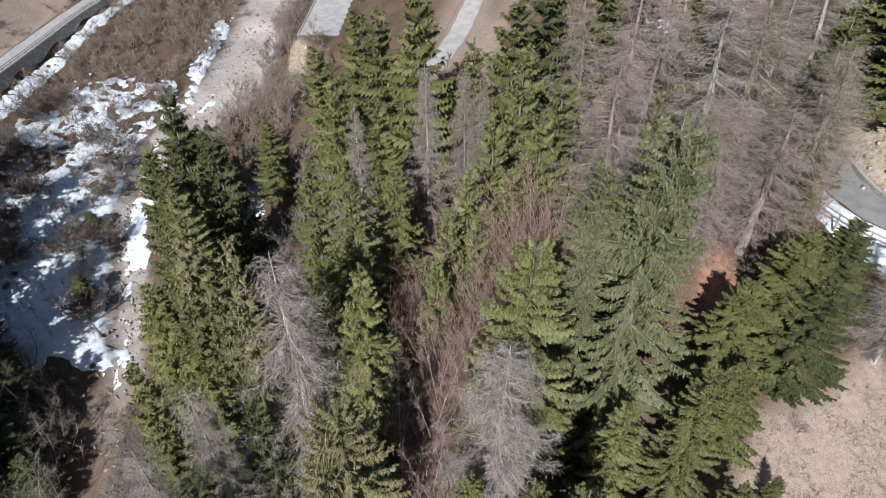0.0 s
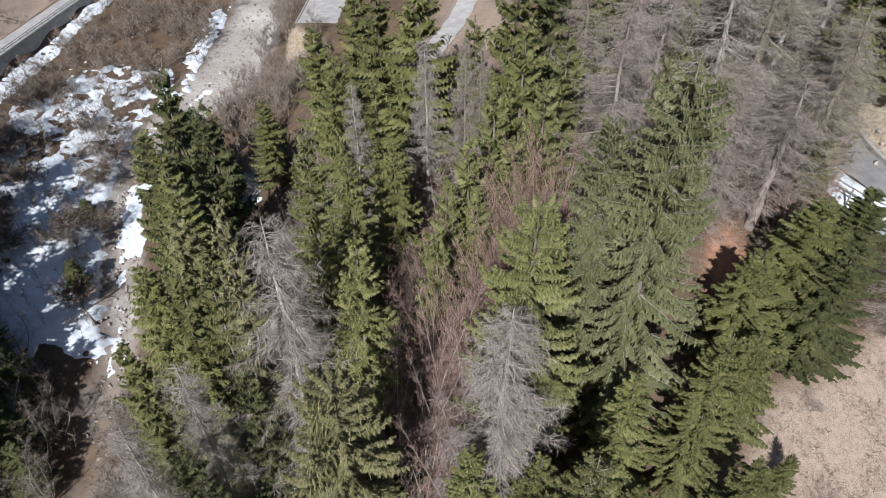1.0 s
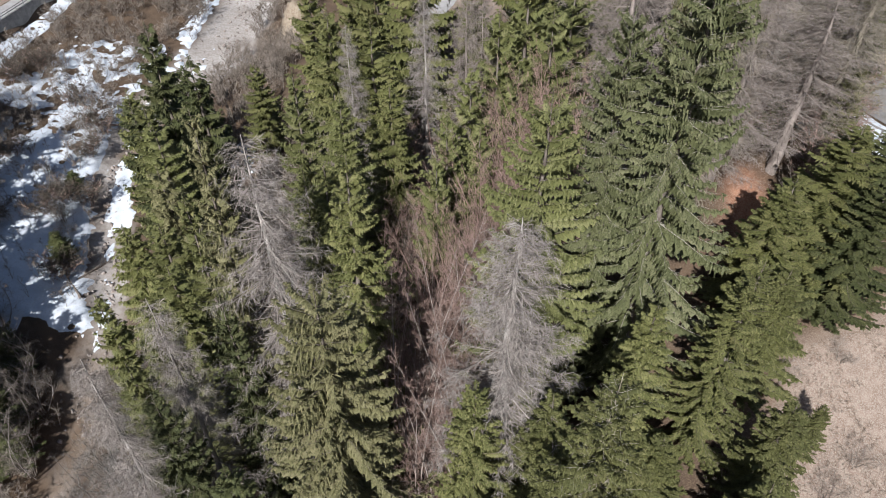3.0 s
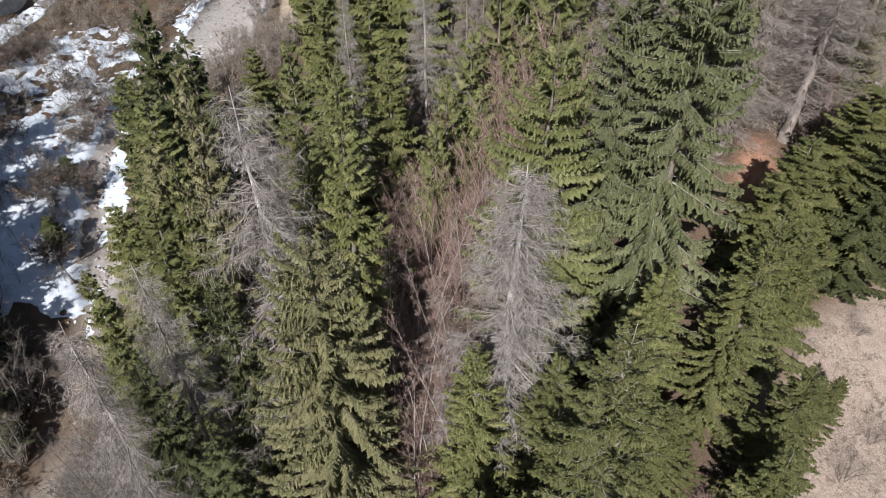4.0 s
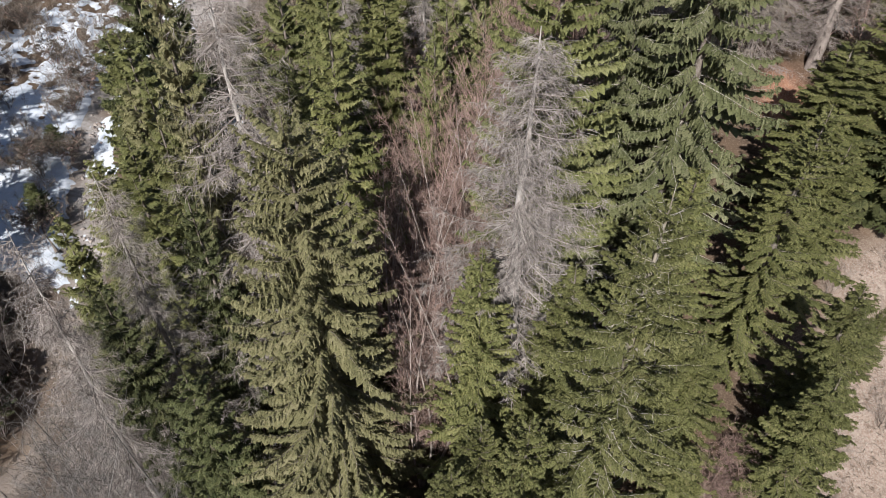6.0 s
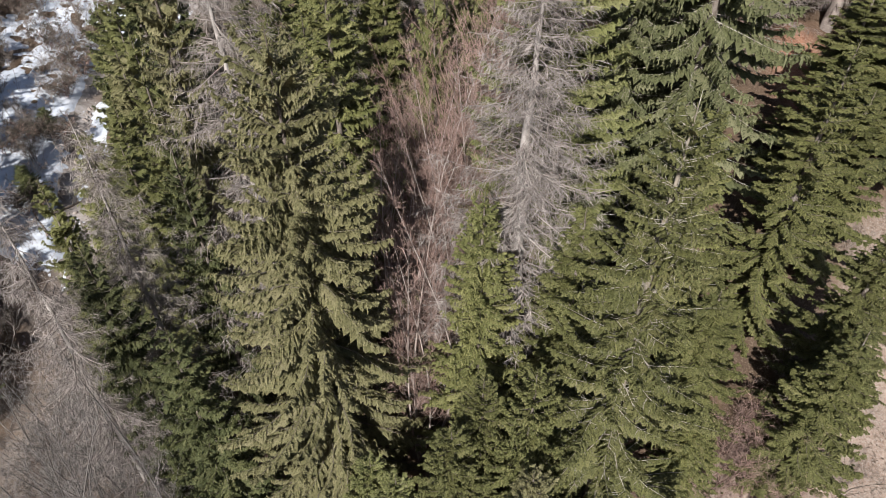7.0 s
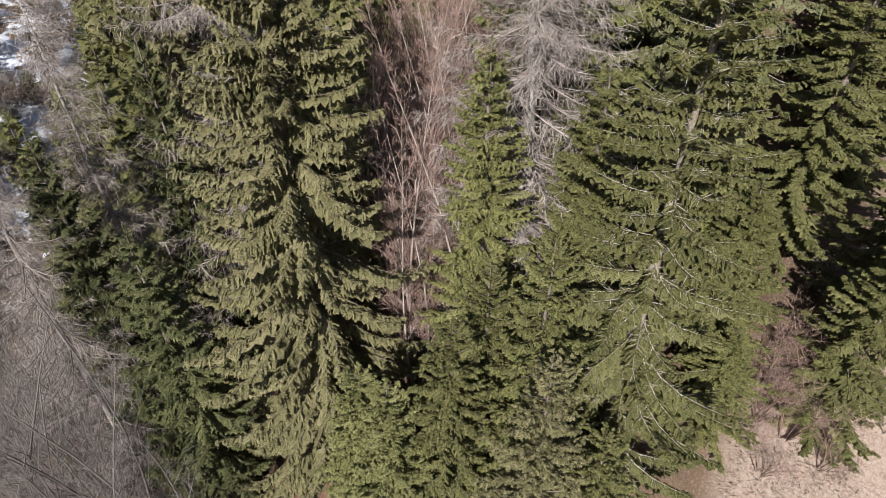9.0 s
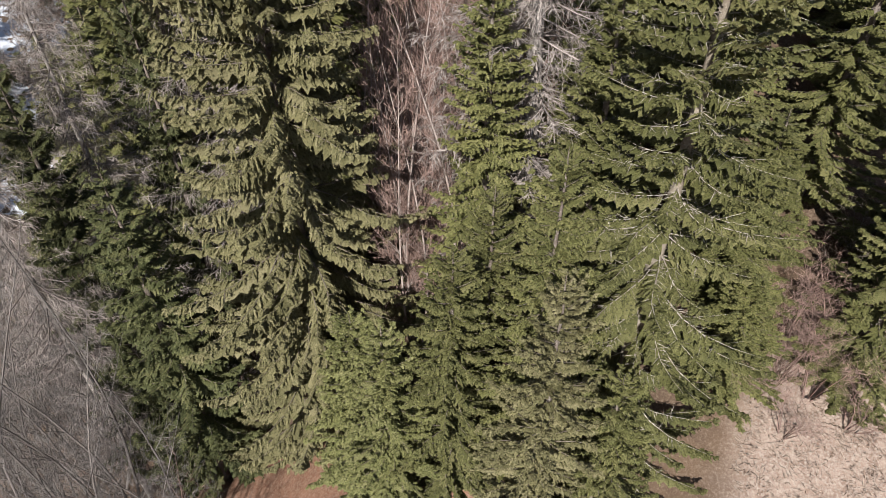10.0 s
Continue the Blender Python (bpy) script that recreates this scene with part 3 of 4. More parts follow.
def hill_snow(X, Y):
    r, _ = to_line(X, Y, HILL_ROAD)
    verge = (1 - step(0.5, 1.9, np.abs(r - 3.2))) * (Y < 44)
    spot = 1 - step(0.8, 2.6, np.hypot(X - 28.2, (Y - 41.5) * 1.6))
    back_spot = 1 - step(1.2, 3.4, np.hypot(X - 27.5, (Y - 79) * 0.5))
    n = fbm(X, Y, 3.0, 61, 4)
    return (np.maximum.reduce([verge, spot * 0.68, back_spot * 0.9]) + (n - 0.5) * 1.0 - 0.45) * 0.7


snow_sheet("valley_snow", -88, -24, 46, 150, 0.3, valley_snow, "patchy old snow on the flat beside the torrent")
snow_sheet("roadside_snow", 22, 46, 32, 90, 0.3, hill_snow, "ragged bank of old snow beside the mountain road")


# ---- roads ----
def ribbon(name, line, half, material, lift, label, category):
    t = np.gradient(line[:, :2], axis=0)
    t /= np.linalg.norm(t, axis=1, keepdims=True)
    side = np.stack([t[:, 1], -t[:, 0]], 1)
    cols = np.linspace(-half, half, 7)
    v = np.zeros((len(line), 7, 3))
    for k, c in enumerate(cols):
        w = c * (1 + 0.05 * np.sin(np.arange(len(line)) * 1.7 + k))
        v[:, k, :2] = line[:, :2] + side * w[:, None]
        v[:, k, 2] = line[:, 2] + lift - 0.03 * (c / half) ** 2
    n = len(line)
    i, j = np.meshgrid(np.arange(n - 1), np.arange(6), indexing="ij")
    f = np.stack([i * 7 + j, i * 7 + j + 1, (i + 1) * 7 + j + 1, (i + 1) * 7 + j], -1).reshape(-1, 4)
    ob = link_mesh(name, v.reshape(-1, 3), f, material, smooth=True)
    return tagged(ob, label, category, kind="structure")


def offset(line, by):
    t = np.gradient(line[:, :2], axis=0)
    t /= np.linalg.norm(t, axis=1, keepdims=True)
    p = line.copy()
    p[:, 0] += t[:, 1] * by
    p[:, 1] -= t[:, 0] * by
    return p


ribbon("road_hill", HILL_ROAD, 1.9, ASPHALT, 0.06, "narrow grey asphalt mountain road round a bend", "road")
ribbon("road_valley", VALLEY_ROAD, 1.9, GRAVEL, 0.06, "pale asphalt valley road above a retaining wall", "road")
ribbon("track_upper", TRACK, 1.5, GRAVEL, 0.07, "pale gravel track between the firs", "road")
ribbon("gravel_yard", PAD, 4.0, GRAVEL, 0.07, "pale gravel yard at the wood's edge", "road")


def wall_along(name, line, by, thick, below, above, material, label):
    a, b = offset(line, by), offset(line, by + thick)
    n = len(line)
    prof = [(a, above), (b, above - 0.02), (b, -below), (a, -below)]
    v = np.stack([np.column_stack([p[:, :2], p[:, 2] + h]) for p, h in prof], 1)
    f = [(i * 4 + j, i * 4 + (j + 1) % 4, (i + 1) * 4 + (j + 1) % 4, (i + 1) * 4 + j) for i in range(n - 1) for j in range(4)]
    f += [(0, 3, 2, 1), tuple((n - 1) * 4 + j for j in range(4))]
    ob = link_mesh(name, [tuple(p) for p in v.reshape(-1, 3)], f, material)
    return tagged(ob, label, "wall", kind="structure")


wall_along("retaining_wall", VALLEY_ROAD, 2.0, 0.55, 2.6, 0.18, CONCRETE, "stained concrete retaining wall below the valley road")
wall_along("kerb_wall", HILL_ROAD[10:], -2.3, 0.3, 0.6, 0.35, CONCRETE, "low stone kerb at the foot of the road cutting")
wall_along("yard_kerb", PAD, -4.15, 0.25, 0.6, 0.25, CONCRETE, "pale kerb round the gravel yard")


def guard_rail(line, by, every, heights, label, group):
    p = offset(line, by)
    k = np.concatenate(([0], np.cumsum(np.hypot(*np.diff(p[:, :2], axis=0).T))))
    s = np.arange(0, k[-1], every)
    at = np.stack([np.interp(s, k, p[:, j]) for j in range(3)], 1)
    root = new("guard_rail")
    root.location = at[0]
    inv = Matrix.Translation(-Vector(at[0]))
    for h in heights:
        soup = Soup()
        soup.tube(p + (0, 0, h), np.full(len(p), 0.07), 6)
        ob = link_mesh("rail", np.concatenate(soup.v), np.concatenate(soup.f), STEEL, root)
        ob.data.transform(inv)
    bm = bmesh.new()
    bmesh.ops.create_cube(bm, size=1, matrix=Matrix.Diagonal((0.12, 0.12, max(heights) + 0.75, 1)))
    bmesh.ops.bevel(bm, geom=bm.edges[:], offset=0.015, segments=1, affect="EDGES")
    first = part("post", bm, STEEL, root)
    for i, q in enumerate(at):
        post = first if i == 0 else new("post", first.data)
        post.parent = root
        post.location = Vector(q) - Vector(at[0]) + Vector((0, 0, max(heights) / 2 - 0.3))
    return tagged(root, label, "guard rail", group)


guard_rail(VALLEY_ROAD[8:52], 2.25, 2.4, (0.55, 0.95), "weathered steel guard rail on the retaining wall", "road rails")
guard_rail(HILL_ROAD[14:48], 4.4, 2.6, (0.45, 0.85), "weathered steel guard rail above the wooded slope", "road rails")


# ---- trees: kinds ----
BIG = spruce_kind(11, 27, 5.0, 0.42, 0.55, 15.0, 0.38, 0.100, 0.70, 0.08, 4, 5, mat=1.2, sag=0.44, tip=0.55, patchy=0.35)
COMB = spruce_kind(17, 25, 4.6, 0.70, 0.60, 14.0, 0.36, 0.115, 0.80, 0.02, 0, 5, sag=0.34, tip=0.9, patchy=0.12, mat=1.5)
WEEPS = [spruce_kind(23, 28, 4.2, 0.58, 0.50, 11.5, 0.40, 0.13, 0.95, 0.12, 5, 5, sag=0.52, tip=0.5, patchy=0.55, mat=1.3), spruce_kind(24, 28, 4.2, 0.60, 0.50, 11.5, 0.40, 0.13, 0.9, 0.12, 5, 5, sag=0.52, tip=0.5, patchy=0.55, mat=1.3)]
TALLS = [spruce_kind(37, 25, 3.8, 0.56, 0.66, 14.0, 0.36, 0.095, 0.50, 0.17, 12, 5, mat=1.2, sag=0.50, tip=0.75, patchy=0.40), spruce_kind(38, 25, 3.8, 0.66, 0.70, 13.0, 0.38, 0.115, 0.45, 0.14, 3, 5, mat=1.2, sag=0.42, tip=0.8, patchy=0.30)]
YOUNG = [spruce_kind(41, 14, 2.4, 0.40, 0.72, 13.0, 0.28, 0.085, 0.35, 0.05, 0, 5, sag=0.30, tip=0.7, lift=1.1), spruce_kind(42, 14, 2.4, 0.40, 0.68, 13.0, 0.28, 0.085, 0.45, 0.05, 0, 5, sag=0.36, tip=0.6), spruce_kind(43, 18, 2.6, 0.48, 0.78, 16.0, 0.30, 0.09, 0.55, 0.0, 0, 5, sag=0.34, tip=0.6, patchy=0.15)]
NEAR = [spruce_kind(45, 20, 2.6, 0.66, 0.74, 13.0, 0.34, 0.11, 0.55, 0.06, 2, 4, mat=1.5, slim=0.85), spruce_kind(46, 18, 2.7, 0.66, 0.78, 13.0, 0.34, 0.11, 0.45, 0.06, 0, 4, tip=0.85, mat=1.5, slim=0.85)]
MIDS = [spruce_kind(51, 20, 2.9, 0.84, 0.74, 8.0, 0.38, 0.14, 0.55, 0.06, 0, 4, tip=0.8, mat=1.9, slim=0.74), spruce_kind(52, 20, 2.8, 0.86, 0.78, 8.0, 0.40, 0.14, 0.75, 0.06, 0, 4, mat=1.8, slim=0.74), spruce_kind(53, 18, 2.8, 0.80, 0.76, 8.0, 0.38, 0.14, 0.45, 0.05, 0, 4, tip=0.9, mat=1.9, slim=0.74)]
LIMES = [spruce_kind(54, 16, 3.0, 0.84, 0.74, 9.0, 0.36, 0.13, 0.6, 0.03, 0, 4, tip=0.95, sag=0.38, mat=1.9, slim=0.74, patchy=0.15), spruce_kind(55, 16, 3.0, 0.86, 0.70, 9.0, 0.36, 0.13, 0.6, 0.03, 0, 4, tip=0.95, sag=0.38, mat=1.9, slim=0.74, patchy=0.15)]
FARS = [spruce_kind(61, 18, 3.0, 0.98, 0.74, 7.0, 0.44, 0.17, 0.8, 0.05, 0, 3, tip=0.95, sag=0.48, mat=2.0, slim=0.74), spruce_kind(62, 16, 2.8, 0.94, 0.78, 7.0, 0.44, 0.17, 0.65, 0.05, 0, 3, tip=0.9, sag=0.46, mat=2.0, slim=0.74)]
# coarse spruce for the added trees that only cast shade
SHADES = [spruce_kind(65, 22, 4.0, 1.1, 0.55, 4.0, 0.9, 0.35, 0.6, 0.0, 0, 3)]
LARCHES = [larch_kind(71, 24, 3.4, 0.18, 0.34, 1.0, 0.020), larch_kind(72, 22, 4.6, 0.12, 0.36, 1.2, 0.020), larch_kind(73, 26, 4.6, 0.15, 0.46, 1.7, 0.024)]
BIRCHES = [leafless_kind(81, 15, 3.0, 6, 1.0, 0.018, 0.75, 34), leafless_kind(82, 13, 3.6, 5, 1.3, 0.011, 0.8, 34, False, 1.0)]
HAZE = [leafless_kind(85, 4, 1.8, 6, 1.0, 0.010, 0.9, 9, True, 0.6)]
THICKETS = [leafless_kind(91, 7, 2.4, 7, 1.4, 0.024, 0.8, 10, True), leafless_kind(92, 6, 2.2, 6, 1.4, 0.024, 0.9, 10, True), leafless_kind(93, 8, 2.2, 6, 1.4, 0.024, 0.7, 11, True)]
BUSHES = [leafless_kind(87, 3, 2.0, 12, 1.5, 0.040, 1.0, 10, True, 0.4)]
FAR_THICKETS = [leafless_kind(94, 5, 2.2, 5, 4.0, 0.055, 0.8, 4, True), leafless_kind(97, 4.5, 2.0, 5, 4.0, 0.055, 0.8, 4, True)]
TALL_THICKETS = [leafless_kind(98, 16, 2.6, 6, 1.8, 0.022, 1.0, 24, True, 0.2), leafless_kind(99, 15, 2.8, 5, 1.7, 0.022, 1.1, 26, True, 0.2)]
SAPLINGS = [leafless_kind(95, 5, 0.8, 2, 2.6, 0.035, 0.5, 6, True), leafless_kind(96, 6, 0.9, 1, 2.6, 0.035, 0.5, 9, True)]


def spruce(kind, x, y, top, radius, tint, label, lean=(0, 0), bark=None, turn=None, stem=None):
    return plant(kind, "spruce_tree", x, y, top, radius * 1.10, (stem or BARK, bark or BARK, NEEDLE[tint]), label, "tree", "spruces of the wood", turn, lean)


def larch(kind, x, y, top, radius, label, wood=None, lean=(0, 0)):
    wood = wood or LARCH
    pale = LARCH_PALE if wood is LARCH else wood
    return plant(kind, "larch_tree", x, y, top, radius * 1.25, (pale, wood, wood), label, "tree", "bare larches", None, lean)


def bare(kind, x, y, top, radius, label, twig, stem=None, lean=(0, 0)):
    return plant(kind, "bare_tree", x, y, top, radius, (stem or BIRCH, twig), label, "tree", "bare broad-leaved trees", None, lean)


# ---- trees: the near wood ----
spruce(BIG, -5.1, 17.4, 41.3, 4.6, "olive", "tall olive-green spruce with dense drooping boughs")
spruce(TALLS[0], 5.9, 13.2, 41.2, 3.5, "green", "tall green spruce with pale lichen on trunk and boughs", bark=LICHEN, stem=LARCH_DULL)
spruce(WEEPS[0], 10.7, 24.9, 52.2, 3.8, "blue", "great grey-green spruce with weeping boughs", turn=0.6, bark=LICHEN)
spruce(WEEPS[1], 8.2, 26.4, 48.9, 2.8, "blue", "great grey-green spruce with weeping boughs", turn=3.4, bark=LICHEN)
spruce(COMB, 4.5, 23.5, 46.6, 4.5, "lime", "broad yellow-green spruce with combed boughs", turn=1.1)
spruce(NEAR[1], 4.8, 16.9, 35.4, 2.3, "green", "green spruce below a taller neighbour")
spruce(YOUNG[2], 1.4, 17.0, 36.0, 2.7, "green", "slender light green spruce in the gap between tall trees")
spruce(YOUNG[0], 2.6, 9.8, 31.2, 2.2, "olive", "young spruce with a pale bare leading shoot")
spruce(YOUNG[1], 2.8, 11.9, 33.0, 2.2, "green", "young green spruce in a dense group")
spruce(YOUNG[0], 1.3, 13.1, 31.1, 2.0, "green", "young green spruce in a dense group")
spruce(YOUNG[1], 0.2, 11.9, 30.1, 2.2, "green", "young green spruce in a dense group")
spruce(YOUNG[0], -1.7, 11.6, 27.6, 2.1, "lime", "young yellow-green spruce at the wood's edge")
spruce(YOUNG[1], -2.8, 12.8, 27.0, 2.1, "lime", "young yellow-green spruce at the wood's edge")
spruce(YOUNG[0], 10.4, 15.0, 26.5, 1.9, "green", "young green spruce at the meadow's edge")
spruce(YOUNG[1], 4.6, 10.0, 27.5, 2.0, "green", "young green spruce in a dense group")
spruce(NEAR[0], 9.9, 20.4, 37.2, 2.1, "green", "green spruce at the foot of the great ones")
spruce(TALLS[1], 14.5, 21.0, 39.4, 2.9, "green", "dense dark green spruce beside the meadow", turn=2.0)
spruce(NEAR[0], 18.8, 27.6, 39.4, 2.8, "green", "green spruce beside the meadow")
spruce(MIDS[1], 18.3, 24.4, 36.0, 2.1, "green", "green spruce beside the meadow")
spruce(MIDS[2], 23.3, 30.6, 41.0, 2.6, "green", "green spruce below the mountain road")
spruce(MIDS[0], 24.4, 28.2, 39.0, 2.3, "dark", "dark green spruce below the mountain road")
spruce(MIDS[2], 27.5, 32.5, 40.5, 2.3, "dark", "dark green spruce below the mountain road")
spruce(NEAR[1], 10.8, 17.6, 31.0, 2.2, "green", "green spruce between taller neighbours")
spruce(NEAR[1], 14.9, 14.9, 31.5, 2.2, "green", "green spruce at the meadow's lower edge")
spruce(NEAR[0], 16.6, 17.8, 33.5, 2.1, "green", "green spruce at the meadow's edge")
spruce(YOUNG[0], 21.2, 20.9, 29.0, 0.95, "green", "small dark green spruce alone on the meadow")
spruce(NEAR[0], -5.1, 27.3, 41.1, 3.0, "green", "slim green spruce with upturned boughs")
spruce(NEAR[0], -11.9, 26.6, 43.9, 2.2, "olive", "slim grey-green spruce on the slope")
# three spruces in deep shade, which the dark needle tint paints in
spruce(NEAR[1], -12.2, 24.6, 34.6, 2.0, "dark", "spruce behind a larch, shade put into its needle colour")
spruce(NEAR[0], -14.9, 19.8, 31.5, 2.5, "dark", "spruce beside a taller neighbour, whose shade is put into its needle colour")
spruce(NEAR[1], -11.0, 17.0, 29.5, 2.6, "dark", "spruce on the lower slope, shade put into its needle colour")
spruce(MIDS[2], -25.6, 33.0, 26.0, 2.3, "green", "small green spruce above the torrent")
spruce(MIDS[1], -22.6, 29.0, 23.5, 2.3, "green", "small green spruce above the torrent")
spruce(MIDS[0], -17.8, 27.0, 30.0, 2.2, "green", "slim green spruce on the slope above the torrent")
spruce(MIDS[2], -16.0, 31.5, 36.0, 2.2, "green", "slim green spruce on the slope above the torrent")
spruce(MIDS[1], -8.6, 32.5, 37.0, 2.0, "green", "slim green spruce behind a larch")
larch(LARCHES[0], 3.1, 19.5, 43.2, 3.9, "bare pinkish grey larch with a pale trunk", LARCH)
larch(LARCHES[1], -9.6, 27.0, 43.0, 5.4, "bare silver-grey larch with sweeping limbs")
larch(LARCHES[1], -14.8, 22.8, 36.0, 3.5, "bare grey larch of middle height")
bare(BIRCHES[0], -1.2, 18.4, 37.0, 2.6, "bare birch with several pale stems", TWIG_RED)

# ---- trees: the middle distance ----
for x, y, top, r, tint, k in (
    (-10.9, 43.1, 38.9, 2.0, "lime", 0), (-7.3, 41.0, 38.0, 2.0, "lime", 1), (-6.0, 52.5, 39.0, 2.3, "green", 2), (-4.2, 46.0, 36.5, 2.1, "green", 1), (-8.2, 36.8, 35.0, 2.0, "green", 2),
    
    (-26.0, 50.0, 31.0, 2.7, "lime", 0), (-23.4, 43.5, 30.5, 2.6, "olive", 1), (-22.0, 38.2, 28.5, 2.6, "green", 2), (-28.8, 55.0, 30.5, 2.6, "green", 2), (-20.0, 34.0, 28.0, 2.4, "green", 0), (-30.5, 47.0, 22.0, 2.4, "green", 1),
):
    spruce(MIDS[k], x, y, top, r * 1.35, tint, "slim spruce in the closed wood")
for x, y, top, r, k in ((6.3, 45.0, 46.3, 2.7, 0), (8.9, 43.0, 46.1, 2.7, 1), (3.8, 42.0, 43.3, 2.5, 0), (7.0, 39.0, 44.4, 2.4, 1), (1.8, 37.5, 41.4, 2.4, 0), (4.8, 37.0, 41.7, 2.2, 1), (0.2, 34.0, 39.8, 2.1, 0), (2.4, 34.0, 39.1, 2.0, 1), (-0.3, 31.0, 38.8, 1.7, 0)):
    spruce(LIMES[k], x, y, top, r * 1.15, "lime", "yellow-green spruce with combed boughs in the closed wood")
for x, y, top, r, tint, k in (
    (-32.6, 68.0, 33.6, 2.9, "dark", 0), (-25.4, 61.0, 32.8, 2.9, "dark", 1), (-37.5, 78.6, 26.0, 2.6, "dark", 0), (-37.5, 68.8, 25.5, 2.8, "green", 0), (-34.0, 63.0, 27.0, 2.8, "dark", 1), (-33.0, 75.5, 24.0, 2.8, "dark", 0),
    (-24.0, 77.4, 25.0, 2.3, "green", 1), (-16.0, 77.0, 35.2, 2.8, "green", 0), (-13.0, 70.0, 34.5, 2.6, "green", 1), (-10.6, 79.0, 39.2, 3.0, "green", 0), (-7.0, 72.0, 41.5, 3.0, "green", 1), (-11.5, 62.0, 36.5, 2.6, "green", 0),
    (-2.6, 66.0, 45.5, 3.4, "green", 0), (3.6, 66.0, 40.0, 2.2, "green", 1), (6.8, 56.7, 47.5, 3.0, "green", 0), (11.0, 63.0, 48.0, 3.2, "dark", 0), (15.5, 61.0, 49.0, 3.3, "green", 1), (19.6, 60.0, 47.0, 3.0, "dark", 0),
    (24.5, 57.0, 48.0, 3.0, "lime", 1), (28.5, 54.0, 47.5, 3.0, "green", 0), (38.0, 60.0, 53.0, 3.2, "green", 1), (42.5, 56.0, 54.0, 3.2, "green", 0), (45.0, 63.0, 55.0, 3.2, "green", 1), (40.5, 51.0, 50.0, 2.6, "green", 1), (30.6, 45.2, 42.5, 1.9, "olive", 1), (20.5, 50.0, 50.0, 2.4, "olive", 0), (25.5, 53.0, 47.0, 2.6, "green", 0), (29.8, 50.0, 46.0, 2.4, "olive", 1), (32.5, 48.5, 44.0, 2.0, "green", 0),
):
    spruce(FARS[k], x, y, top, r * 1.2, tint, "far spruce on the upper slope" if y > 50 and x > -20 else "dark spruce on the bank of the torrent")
for x, y, top, r, tint, k in ((17.8, 45.0, 48.5, 1.7, "lime", 0), (20.3, 45.0, 50.1, 1.8, "olive", 1), (15.3, 40.0, 46.7, 1.2, "olive", 0), (28.8, 44.0, 50.8, 2.4, "green", 1), (26.6, 37.5, 41.4, 1.3, "olive", 0), (23.7, 40.0, 38.3, 1.3, "olive", 1)):
    spruce(FARS[k], x, y, top, r, tint, "spruce standing among bare larches on the upper slope")
larch(LARCHES[1], -8.0, 51.0, 39.8, 2.1, "bare grey larch among spruces")
larch(LARCHES[0], -1.5, 52.2, 43.0, 2.2, "bare grey larch with a pale trunk")
larch(LARCHES[0], 1.7, 43.0, 46.6, 1.9, "slender bare larch with a pale trunk", LARCH_BROWN)
larch(LARCHES[1], 2.9, 43.8, 46.0, 1.9, "slender bare larch with a pale trunk", LARCH_BROWN)
larch(LARCHES[2], 11.2, 36.2, 52.5, 3.8, "broad bare larch with grey-brown limbs", LARCH_BROWN)
rng_l = np.random.default_rng(19)
for x, y, top, r, wood in ((14.6, 32.0, 49.5, 2.4, LARCH_DULL), (19.5, 41.0, 54.0, 4.2, LARCH), (23.5, 43.5, 55.0, 4.4, LARCH_DULL), (26.5, 39.0, 50.0, 3.6, LARCH_DULL), (18.5, 36.5, 47.5, 3.6, LARCH_BROWN), (23.0, 37.0, 46.0, 3.8, LARCH_BROWN), (29.0, 46.5, 54.0, 4.0, LARCH), (15.5, 46.0, 51.0, 4.0, LARCH_BROWN), (14.0, 40.0, 48.0, 3.4, LARCH_BROWN), (21.0, 47.5, 54.0, 4.0, LARCH_DULL), (26.0, 50.0, 55.0, 4.0, LARCH_DULL), (28.5, 42.0, 48.0, 3.4, LARCH), (31.0, 50.5, 53.5, 3.6, LARCH_DULL), (31.6, 57.0, 54.5, 3.8, LARCH_DULL), (17.0, 52.0, 53.0, 3.8, LARCH_BROWN), (12.5, 50.0, 50.5, 3.4, LARCH_BROWN), (22.0, 54.0, 54.0, 3.8, LARCH), (29.5, 44.0, 46.0, 4.2, LARCH_DULL), (30.2, 48.0, 48.5, 4.2, LARCH_DULL), (25.5, 46.0, 50.0, 4.6, LARCH), (33.0, 55.0, 50.0, 4.0, LARCH_DULL)):
    larch(LARCHES[2], x, y, top, r * 1.15, "tall bare grey larch on the upper slope", wood, (rng_l.normal(0, 3), rng_l.normal(0, 3)))
larch(LARCHES[2], 31.0, 29.5, 41.0, 3.4, "bare grey larch at the meadow's edge")

# ---- trees: the lower corner ----
larch(LARCHES[1], -16.6, 18.4, 36.0, 3.2, "bare silver-grey larch on the lower slope")
for x, y, top, r in ((-14.2, 13.2, 32.5, 3.6), (-17.6, 15.0, 31.5, 4.0), (-21.5, 21.5, 24.0, 4.0), (-11.8, 12.0, 25.5, 3.0), (-20.5, 17.0, 27.0, 3.8), (-25.0, 25.5, 18.0, 3.6), (-15.0, 9.8, 27.0, 3.4), (-19.5, 19.5, 27.0, 3.6), (-23.0, 24.0, 21.0, 3.6), (-23.0, 18.5, 24.0, 3.8), (-27.0, 29.0, 16.0, 3.4), (-18.0, 12.0, 27.5, 3.8), (-30.5, 33.0, 12.0, 3.4), (-33.5, 38.0, 9.5, 3.4), (-29.0, 36.5, 14.0, 3.6), (-35.5, 42.0, 9.0, 3.2), (-32.0, 43.5, 13.0, 3.4), (-34.5, 34.0, 7.0, 3.2), (-30.5, 28.0, 11.0, 3.4)):
    bare(BIRCHES[1], x, y, top, r, "bare grey tree with a wide crown of fine twigs", TWIG_PALE, TWIG_PALE)
